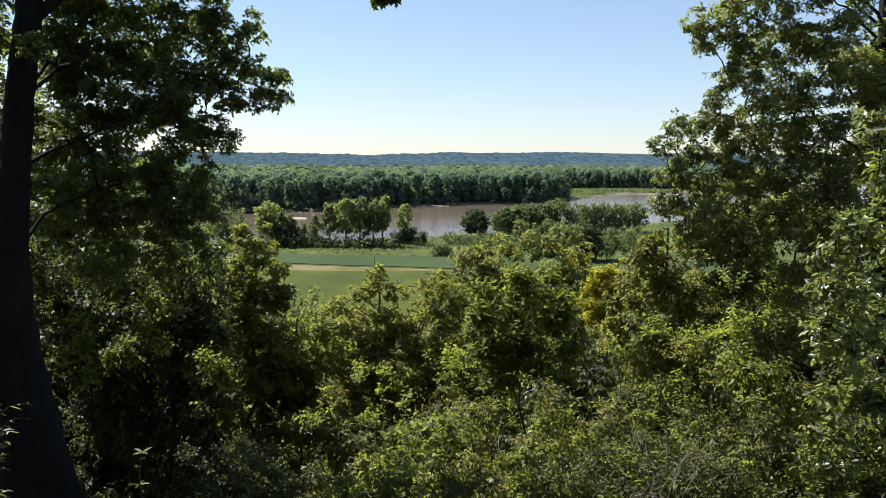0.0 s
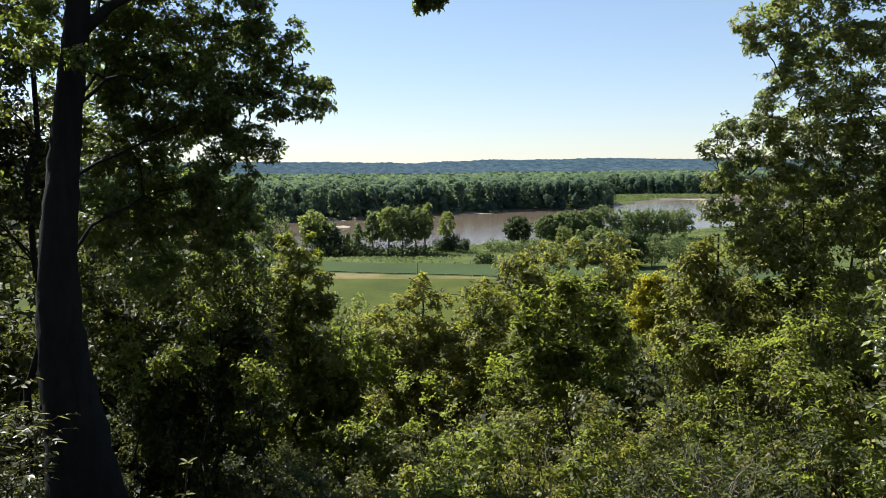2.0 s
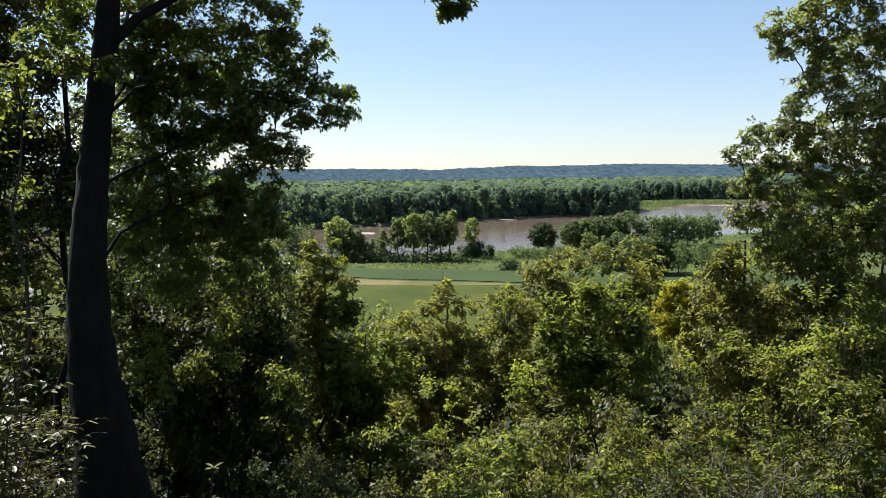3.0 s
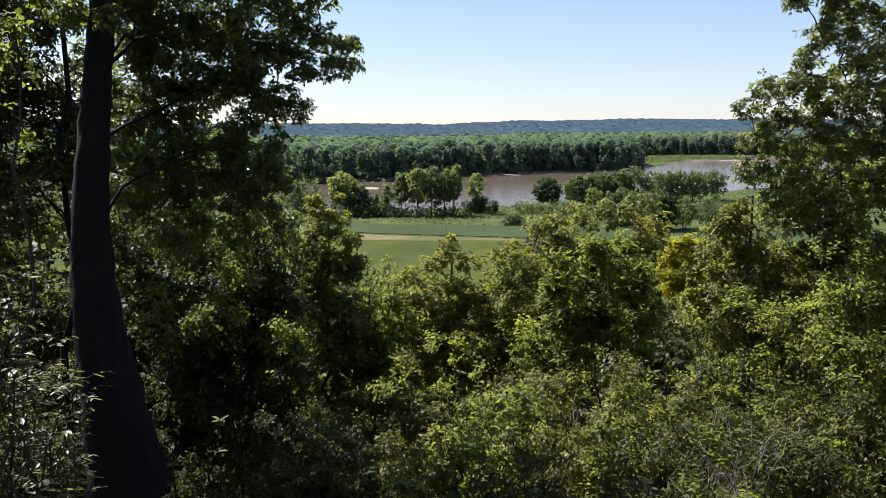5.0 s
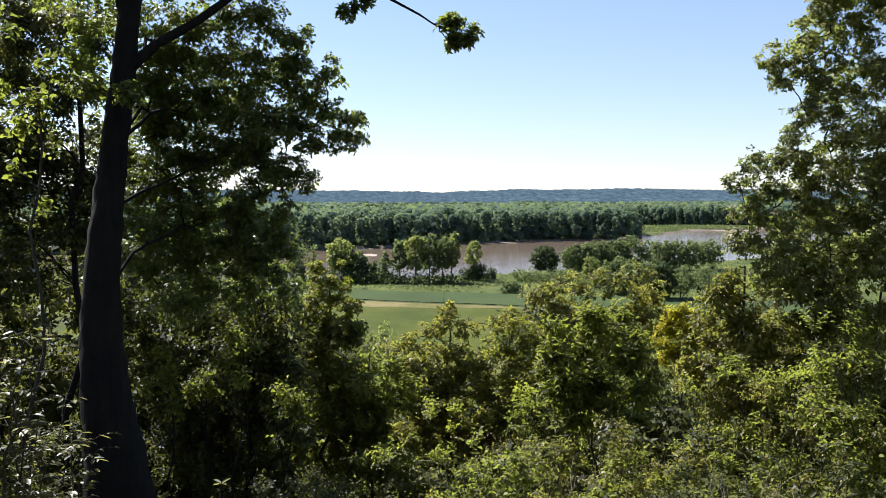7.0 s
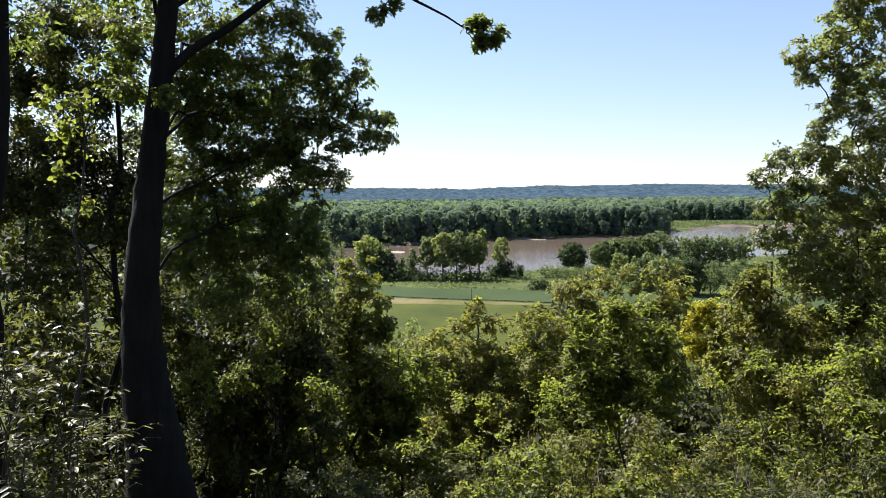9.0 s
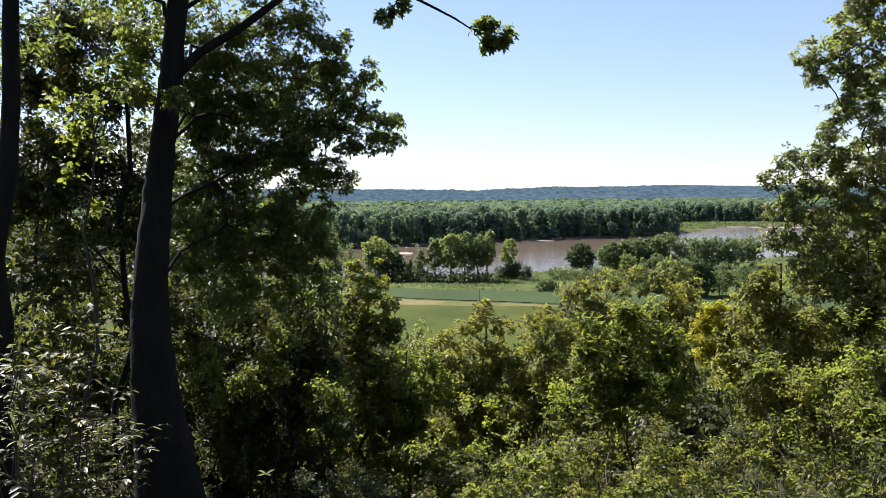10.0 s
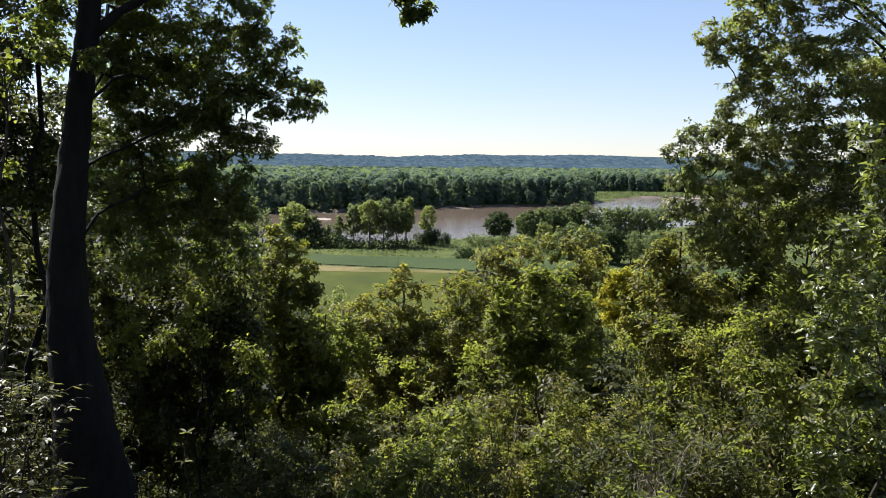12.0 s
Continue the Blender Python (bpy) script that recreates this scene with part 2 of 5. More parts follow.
def foliage(lobes, count, size, rng, width=0.46, per=5, sprig=0.24, fill=0.30, gaps=0.0, level=0.60, droop=0.08, fine=False, clumps=22, flat=0.62, puff=1.0, tilt=0.46, whorl=False, crest=0.0, grain=3.4):
    """Leaves on sprigs. Each lobe (x, y, z, radius) carries smaller clumps on its outside, and each clump its sprigs; gaps leaves out clumps in clusters."""
    lobes = np.asarray(lobes, float)
    seed = int(rng.integers(1 << 30))
    u = unit(rng.normal(0, 1, (len(lobes), clumps, 3)))
    rad = np.where(rng.random((len(lobes), clumps)) < fill, 0.5 * rng.random((len(lobes), clumps)), 0.58 + 0.44 * rng.random((len(lobes), clumps)))
    cc = (lobes[:, None, :3] + u * (rad * lobes[:, 3:4])[..., None]).reshape(-1, 3)
    cu = u.reshape(-1, 3)
    cr = (lobes[:, 3:4] * (0.17 + 0.22 * rng.random((len(lobes), clumps)))).ravel() * puff
    if gaps:
        wave = ripple(cc, grain / max(0.25, lobes[:, 3].mean()), seed + 1)
        keep = wave >= np.quantile(wave, gaps * 0.75)
        cc, cu, cr = cc[keep], cu[keep], cr[keep]
    n = max(1, int(count / per))
    share = cr ** 1.7
    pick = rng.choice(len(cc), n, p=share / share.sum())
    w = unit(rng.normal(0, 1, (n, 3)))
    if crest:                               # clumps are leafier above than below
        w[:, 2] = np.where(rng.random(n) < crest, np.abs(w[:, 2]), w[:, 2])
    out_r = rng.random(n) ** 0.45 * (1 + 0.35 * ripple(w + cc[pick], 3.0, seed))
    c = cc[pick] + w * (out_r * cr[pick])[:, None] * np.array((1, 1, flat))
    face = unit(cu[pick] * 0.45 + w * 0.35 + np.array((0, 0, level)) + rng.normal(0, 0.22, (n, 3)))
    axis = unit(w * 0.7 + cu[pick] * 0.4 + rng.normal(0, 0.5, (n, 3)) + np.array((0, 0, 0.1 - droop)))
    s = (np.arange(per) + 0.6) / per
    step = sprig * (0.7 + 0.6 * rng.random((n, 1, 1)))
    pos = c[:, None] + axis[:, None] * (s[None, :, None] - 0.4) * step * (0.3 if whorl else 1.0)
    across = unit(np.cross(np.broadcast_to(axis[:, None], pos.shape), np.broadcast_to(face[:, None], pos.shape)))
    turn = np.where(np.arange(per) % 2 == 0, 1.0, -1.0)[None, :, None]
    along = unit(axis[:, None] * 0.6 + across * turn * 0.9 + rng.normal(0, 0.32, pos.shape) + np.array((0, 0, -droop)))
    if whorl:                               # leaves crowd round the end of the twig
        tip = unit(face * 0.8 + axis * 0.4)[:, None]
        a = unit(np.cross(tip, rng.normal(0, 1, (n, 1, 3))))
        turn = 6.283 * (np.arange(per)[None, :, None] + 0.5 * rng.random((n, per, 1))) / per
        along = unit(a * np.cos(turn) + np.cross(tip, a) * np.sin(turn) + tip * 0.35 + np.array((0, 0, -droop)) + rng.normal(0, 0.15, pos.shape))
    up = unit(face[:, None] + rng.normal(0, tilt, pos.shape))
    sz = size * (0.55 + 0.8 * rng.random((n, per)))
    return leaf_arrays(pos.reshape(-1, 3), along.reshape(-1, 3), up.reshape(-1, 3), sz.ravel(), width, fine=fine), cc


def leaf_parts(root, lobes, count, size, rng, material, level=0.9, width=0.6):
    """Single leaves close by, each one a part of its plant, all on one shared mesh."""
    bm = bmesh.new()
    mid = [bm.verts.new((0, y, -0.10 * y * y)) for y in (0.0, 0.3, 0.62, 1.0)]
    for sgn in (1, -1):
        rim = [bm.verts.new((sgn * x * width, y, z)) for x, y, z in ((0.34, 0.22, 0.06), (0.46, 0.5, 0.03), (0.24, 0.8, -0.06))]
        for quad in ((mid[0], mid[1], rim[0]), (mid[1], mid[2], rim[1], rim[0]), (mid[2], mid[3], rim[2], rim[1])):
            bm.faces.new(quad if sgn > 0 else tuple(reversed(quad)))
    stalk = [bm.verts.new(c) for c in ((0.012, 0, 0), (-0.012, 0, 0), (-0.008, -0.3, -0.02), (0.008, -0.3, -0.02))]
    bm.faces.new(stalk)
    me = bpy.data.meshes.new("leaf")
    bm.to_mesh(me)
    bm.free()
    me.materials.append(material)
    lobes = np.asarray(lobes, float)
    share = lobes[:, 3] ** 2
    for k in rng.choice(len(lobes), count, p=share / share.sum()):
        u = unit(rng.normal(0, 1, 3))
        pos = Vector(lobes[k, :3] + u * lobes[k, 3] * rng.uniform(0.7, 1.1))
        up = Vector(unit(u * 0.35 + np.array((0, 0, level)) + rng.normal(0, 0.3, 3)))
        along = Vector(unit(u + rng.normal(0, 0.6, 3)))
        side = along.cross(up).normalized()
        up = side.cross(along.normalized())
        q = Matrix((side, along.normalized(), up)).transposed().to_4x4()
        leaf = part("leaf", me, root)
        leaf.matrix_basis = Matrix.Translation(pos) @ q @ Matrix.Scale(size * rng.uniform(0.7, 1.25), 4)


def grow(name, label, category, base, top, r0, lobes, count, size, leaves, bark, seed, group="", limbs=8, twigs=60, lean=None, r1=0.3, skirt=0, flare=0.55, **kw):
    """A tree or tall shrub: one trunk, limbs towards its lobes, twigs, and a crown of single leaves. All places are given in the world."""
    rng = np.random.default_rng(seed)
    base = np.asarray(base, float)
    root = thing(name, base, label, category, group)
    lobes = np.asarray(lobes, float).copy()
    lobes[:, :3] -= base
    main = len(lobes)
    extra = []
    for k in range(1, skirt + 1):           # lower foliage under the head of the crown
        for q in lobes[:main]:
            z = q[2] - k * rng.uniform(1.0, 1.6) * max(q[3], 0.5)
            if z > 0.7 and rng.random() < 0.8:
                extra.append((q[0] + rng.normal(0, 0.35), q[1] + rng.uniform(-0.2, 0.9), z, q[3] * rng.uniform(0.9, 1.35)))
    top = np.asarray(top, float) - base
    way = bend((0, 0, -0.25), top, rng, 12, 0.0, 0.004 if r1 > 0.44 else 0.012) if lean is None else np.asarray([np.asarray(q, float) - base for q in lean])
    if r0 > 0.12:                           # old bark: finer rings with uneven ridges
        fine = np.linspace(0, len(way) - 1, 70)
        way = np.stack([np.interp(fine, np.arange(len(way)), way[:, q]) for q in range(3)], -1)
    s = np.linspace(0, 1, len(way))
    rads = r0 * (1 - (1 - r1) * s) * (1 + flare * np.exp(-s * (14 if flare < 1 else 5)))
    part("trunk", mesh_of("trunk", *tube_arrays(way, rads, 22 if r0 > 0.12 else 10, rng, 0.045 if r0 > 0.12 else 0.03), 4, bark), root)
    order = list(np.argsort(-lobes[:main, 3])[:limbs])
    order += [k for k in range(main) if k not in order]
    small, grown = [], [way[len(way) // 4:]]
    for i, k in enumerate(order):
        tgt = lobes[k, :3]
        if i < limbs:                       # limbs leave the trunk
            j = int(np.argmin(np.abs(way[:, 2] - (tgt[2] - 0.75 * np.linalg.norm(tgt[:2] - top[:2])))))
            j = min(max(j, len(way) // 6), len(way) - 2)
            start, r = way[j], max(0.010, min(rads[j] * 0.35, 0.014 + 0.026 * lobes[k, 3]))
        else:                               # smaller boughs leave the nearest limb
            near = np.concatenate(grown)
            start, r = near[int(np.argmin(np.linalg.norm(near - tgt, axis=1)))], 0.010 + 0.008 * lobes[k, 3]
        w = bend(start, tgt, rng, 8, 0.06, 0.035)
        t = tube_arrays(w, np.linspace(r, r * 0.3, 8), 7)
        if i < limbs:
            part("limb", mesh_of("limb", *t, 4, bark), root)
        else:
            small.append(t)
        grown.append(w[3:])
        for _ in range(max(2, twigs // len(lobes))):
            d = unit(rng.normal(0, 1, 3)) * lobes[k, 3] * 0.95
            small.append(tube_arrays(bend(w[rng.integers(5, 8)], tgt + d, rng, 5, 0.04, 0.05), np.linspace(max(0.005, r * 0.25), 0.003, 5), 4))
    if small:
        part("twig", mesh_of("twig", *join_tubes(small), 4, bark), root, "", "stuff")
    if extra:
        lobes = np.concatenate((lobes, np.array(extra)))
    (v, f), _ = foliage(lobes, count, size, rng, **kw)
    part("crown", mesh_of("crown", v, f, 4, leaves), root, "", "stuff")
    return root


# ---- ground, river, fields and hills ----
def slope(y):
    """Height of the bluff's slope and of the plain, by distance ahead."""
    ys = np.array((-400, -12, 0, 3, 9.5, 16, 25, 40, 60, 78, 95, 6000.0))
    zs = np.array((37.5, 36.9, 36.45, 35.7, 32.4, 28.4, 22.5, 13.0, 3.6, 0.6, 0.0, 0.0))
    return np.interp(y, ys, zs)


def near_bank(x):
    return np.interp(x, (-900, -300, -120, -20, 6, 25, 42, 60, 120, 240, 420, 900), (250, 310, 345, 355, 365, 371, 386, 395, 425, 520, 650, 900))


def far_bank(x):
    return np.interp(x, (-900, -300, -100, -43, 18, 70, 118, 151, 182, 215, 263, 292, 318, 420, 900), (430, 470, 535, 571, 617, 655, 672, 687, 731, 772, 850, 868, 881, 960, 1500))


def ground_height(x, y):
    z = slope(y)
    inside = np.minimum(y - near_bank(x), far_bank(x) - y)
    z = z - np.clip(inside / 6.0, 0, 1) * 4.0
    lump = 0.25 * np.sin(x * 0.9) * np.sin(y * 1.1 + 1) * np.clip((80 - y) / 20, 0, 1)
    return z + lump


def sheet(name, xs, ys, height, material, label=""):
    X, Y = np.meshgrid(xs, ys, indexing="ij")
    v = np.stack((X, Y, height(X, Y)), -1).reshape(-1, 3)
    n, m = X.shape
    i, j = np.meshgrid(np.arange(n - 1), np.arange(m - 1), indexing="ij")
    f = np.stack((i * m + j, (i + 1) * m + j, (i + 1) * m + j + 1, i * m + j + 1), -1).reshape(-1, 4)
    me = mesh_of(name, v, f, 4, material)
    me.polygons.foreach_set("use_smooth", np.ones(len(me.polygons), bool))
    return tagged(new(name, me), label, "ground", "", "structure")


gx = np.concatenate((np.linspace(-4500, -420, 12), np.linspace(-400, -60, 40), np.linspace(-55, 55, 60), np.linspace(60, 460, 60), np.linspace(480, 4500, 12)))
gy = np.concatenate((np.linspace(-400, -14, 8), np.linspace(-12, 100, 64), np.linspace(104, 330, 40), np.linspace(332, 780, 100), np.linspace(790, 1500, 30), np.linspace(1600, 4800, 8)))
ground = sheet("ground", gx, gy, ground_height, LITTER, "wooded bluff slope running down to a flat river plain")
ground.data.materials.append(ROUGH)
ground.data.materials.append(MUD)
cs = np.empty(len(ground.data.polygons) * 3, np.float32)
ground.data.polygons.foreach_get("center", cs)
cs = cs.reshape(-1, 3)
kinds = np.where(cs[:, 1] > 70, 1, 0)
kinds[(cs[:, 2] < -0.6) & (cs[:, 1] > 150)] = 2
ground.data.polygons.foreach_set("material_index", kinds.astype(np.int32))

water = sheet("water", np.linspace(-1400, 1400, 40), np.linspace(240, 1500, 40), lambda x, y: np.full_like(x, -1.3), WATER, "broad brown silty river with faint ripples")


def strip(name, label, material, x0, x1, front, back, z, steps=60, rows=10, amp=0.0):
    """A field laid on the plain between two lines front(x) and back(x)."""
    xs = np.linspace(x0, x1, steps)
    t = np.linspace(0, 1, rows)
    X = np.repeat(xs[:, None], rows, 1)
    Y = front(xs)[:, None] + (back(xs) - front(xs))[:, None] * t[None]
    Z = z + amp * np.sin(X * 0.7) * np.sin(Y * 0.9)
    v = np.stack((X, Y, Z), -1).reshape(-1, 3)
    i, j = np.meshgrid(np.arange(steps - 1), np.arange(rows - 1), indexing="ij")
    f = np.stack((i * rows + j, (i + 1) * rows + j, (i + 1) * rows + j + 1, i * rows + j + 1), -1).reshape(-1, 4)
    return tagged(new(name, mesh_of(name, v, f, 4, material)), label, "field", "", "structure")


def edge(x, a, k):
    return a + k * x + 0.8 * np.sin(x * 0.11)


crop_front = lambda x: np.maximum(edge(x, 272.0, -0.26), edge(x, 264.5, -0.13))
strip("meadow", "mown green meadow at the foot of the bluff", MEADOW, -160, 260, lambda x: edge(x, 90, 0.0), lambda x: edge(x, 263, -0.13), 0.10)
strip("dry_strip", "strip of straw-coloured dry grass beside the crop", HAY, -160, 260, lambda x: edge(x, 261, -0.13) + 1.6 * np.sin(x * 0.045) + 0.7 * np.sin(x * 0.31), lambda x: crop_front(x) - 1.5, 0.16)
strip("ditch", "dark weedy ditch along the crop field", DITCH, -160, 260, lambda x: crop_front(x) - 1.8, lambda x: crop_front(x) + 0.4, 0.22)
strip("crop_field", "even dark green soybean field on the plain", CROP, -160, 260, crop_front, lambda x: edge(x, 300.5, -0.16) + 1.0 * np.sin(x * 0.23), 0.45)

# the sandbars lie just above the water
def sandbar(label, x, y, w, d, seed):
    rng = np.random.default_rng(seed)
    a = np.linspace(0, 2 * np.pi, 28, endpoint=False)
    r = 1 + 0.18 * np.sin(a * 2 + rng.random() * 6) + 0.10 * np.sin(a * 5 + rng.random() * 6)
    bm = bmesh.new()
    rings = []
    for q, z in ((1.0, -0.35), (0.9, 0.02), (0.55, 0.22)):
        rings.append([bm.verts.new((w * q * math.cos(t) * k, d * q * math.sin(t) * k, z)) for t, k in zip(a, r)])
    mid = bm.verts.new((0, 0, 0.3))
    for lo, hi in zip(rings, rings[1:]):
        for k in range(28):
            bm.faces.new((lo[k], lo[(k + 1) % 28], hi[(k + 1) % 28], hi[k]))
    for k in range(28):
        bm.faces.new((rings[-1][k], rings[-1][(k + 1) % 28], mid))
    me = bpy.data.meshes.new("sandbar")
    bm.to_mesh(me)
    bm.free()
    me.materials.append(SAND)
    ob = new("sandbar", me)
    ob.location = (x, y, -1.25)
    return tagged(ob, label, "sandbar", "sandbars in the river")


sandbar("pale sandbar lying low in the brown river", -44, 500, 5, 9, 1)
sandbar("thin pale sandbar along the far bank", 47, 630, 13, 4, 2)
sandbar("narrow pale sandbar beside the wooded bank", -60, 553, 12, 5, 3)
sandbar("long flat sandbar off the grassy point", 322, 868, 34, 9, 4)


def driftwood(label, x, y, size, turn, seed):
    """A bleached log with broken limbs, stranded at the water's edge."""
    rng = np.random.default_rng(seed)
    root = thing("driftwood_log", (x, y, -1.0), label, "log", "driftwood on the far bank")
    root.rotation_euler = (0, 0, turn)
    way = bend((-size, 0, 0.0), (size, 0, 0.5), rng, 8, 0.02, 0.02)
    part("trunk", mesh_of("trunk", *tube_arrays(way, np.linspace(0.55, 0.25, 8), 9, rng, 0.06), 4, DEADWOOD), root)
    for k in range(4):
        p = way[2 + k]
        q = p + rng.normal(0, 1.0, 3) * np.array((1.2, 1.2, 0.5)) + np.array((0.6, 0, 1.4))
        part("limb", mesh_of("limb", *tube_arrays(bend(p, q, rng, 5, 0.05, 0.05), np.linspace(0.2, 0.06, 5), 6), 4, DEADWOOD), root)


for k, (x, dy, size) in enumerate(((-96, 4, 4.5), (-84, -3, 3.5), (-70, -2, 4.0), (-58, 3, 3.0), (28, -2, 4.5), (44, -4, 3.5), (66, -2, 4.0))):
    driftwood("bleached driftwood log stranded by the wooded bank", x, float(far_bank(x)) + dy - 5, size, 0.7 + 0.9 * k, 40 + k)


# rough tall weeds between the crop and the riverside trees
def weeds():
    rng = np.random.default_rng(8)
    n = 12000
    x = rng.uniform(-120, 190, n)
    y = rng.uniform(0, 1, n)
    y = 303 - 0.16 * x + y * (near_bank(x) - 305 + 0.16 * x)
    keep = ripple(np.stack((x, y, 0 * x), -1), 0.12, 9) + rng.normal(0, 0.6, n) > 0.0
    x, y = x[keep], y[keep]
    pos = np.stack((x, y, 0.15 + 0 * x), -1)
    pos = np.repeat(pos, 5, 0) + rng.normal(0, 0.5, (len(x) * 5, 3)) * np.array((1, 1, 0.25))
    along = unit(rng.normal(0, 0.6, pos.shape) + np.array((0, 0, 1.0)))
    up = unit(rng.normal(0, 0.6, pos.shape) + np.array((0, -0.6, 0.6)))
    v, f = leaf_arrays(pos, along, up, 0.25 + 0.7 * rng.random(len(pos)) ** 2, 0.6, fine=False)
    # weeds in the ditch along the crop
    x = rng.uniform(-110, 190, 500)
    pos = np.stack((x, crop_front(x) - 0.8 + rng.normal(0, 0.7, 500), 0.25 + 0 * x), -1)
    v2, f2 = leaf_arrays(pos, unit(rng.normal(0, 0.7, pos.shape) + np.array((0, 0, 1.0))), unit(rng.normal(0, 0.6, pos.shape) + np.array((0, -0.6, 0.6))), 0.2 + 0.4 * rng.random(500), 0.8, fine=False)
    f = np.concatenate((f, f2 + len(v)))
    v = np.concatenate((v, v2))
    # tall grass and young willows on the point beyond the river
    n = 9000
    x = rng.uniform(176, 360, n)
    y = far_bank(x) + 4 + rng.random(n) * (960 - far_bank(x))
    keep = ripple(np.stack((x, y, 0 * x), -1), 0.07, 19) > -0.3
    pos = np.stack((x[keep], y[keep], 0.3 + 0 * x[keep]), -1)
    pos = np.repeat(pos, 3, 0) + rng.normal(0, 1.2, (len(pos) * 3, 3)) * np.array((1, 1, 0.25))
    along = unit(rng.normal(0, 0.6, pos.shape) + np.array((0, 0, 1.0)))
    up = unit(rng.normal(0, 0.6, pos.shape) + np.array((0, -0.6, 0.6)))
    v2, f2 = leaf_arrays(pos, along, up, 0.7 + 1.0 * rng.random(len(pos)), 0.6, fine=False)
    f = np.concatenate((f, f2 + len(v)))
    v = np.concatenate((v, v2))
    tagged(new("weeds", mesh_of("weeds", v, f, 4, COTTON)), "rough tall weeds and young willows along the river banks", "weeds", "", "stuff")


weeds()


def ridge(name, label, y, x0, x1, height, depth, seed):
    """A long wooded hill far off, its skyline uneven with treetops."""
    rng = np.random.default_rng(seed)
    xs = np.linspace(x0, x1, 700)
    h = height(xs)
    for k, amp in ((0.0016, 2.2), (0.004, 1.2), (0.021, 0.8), (0.06, 0.8)):
        h = h + amp * np.sin(xs * k * 6.28 + rng.random() * 6.3)
    h = h + rng.normal(0, 0.9, len(xs))
    t = np.linspace(0, 1, 26)
    prof = np.sin(t * np.pi / 2) ** 0.8
    X = np.repeat(xs[:, None], 26, 1)
    Y = y + depth * t[None] + 5 * rng.normal(0, 1, (700, 26))
    Z = -2 + (h[:, None] + 2) * prof[None] + 1.6 * np.sin(X * 0.021 + Y * 0.013) * np.sin(X * 0.008 - Y * 0.02) + rng.normal(0, 0.7, (700, 26))
    v = np.stack((X, Y, Z), -1).reshape(-1, 3)
    i, j = np.meshgrid(np.arange(699), np.arange(25), indexing="ij")
    f = np.stack((i * 26 + j, (i + 1) * 26 + j, (i + 1) * 26 + j + 1, i * 26 + j + 1), -1).reshape(-1, 4)
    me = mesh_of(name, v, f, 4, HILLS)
    me.polygons.foreach_set("use_smooth", np.ones(len(me.polygons), bool))
    return tagged(new(name, me), label, "hills", "", "structure")


ridge("backdrop_ridge", "long wooded ridge tinted blue-green as haze, closing the horizon", 3000, -3000, 3000, lambda x: 50 + 10 * np.tanh((x - 300) / 300) + 5 * np.exp(-((x + 700) / 250) ** 2), 700, 5)
ridge("backdrop_foothills", "lower haze-tinted wooded hills before the ridge", 2150, -2200, 2200, lambda x: 24 + 4 * np.sin(x * 0.006) + 6 * np.tanh((x - 350) / 200), 500, 6)


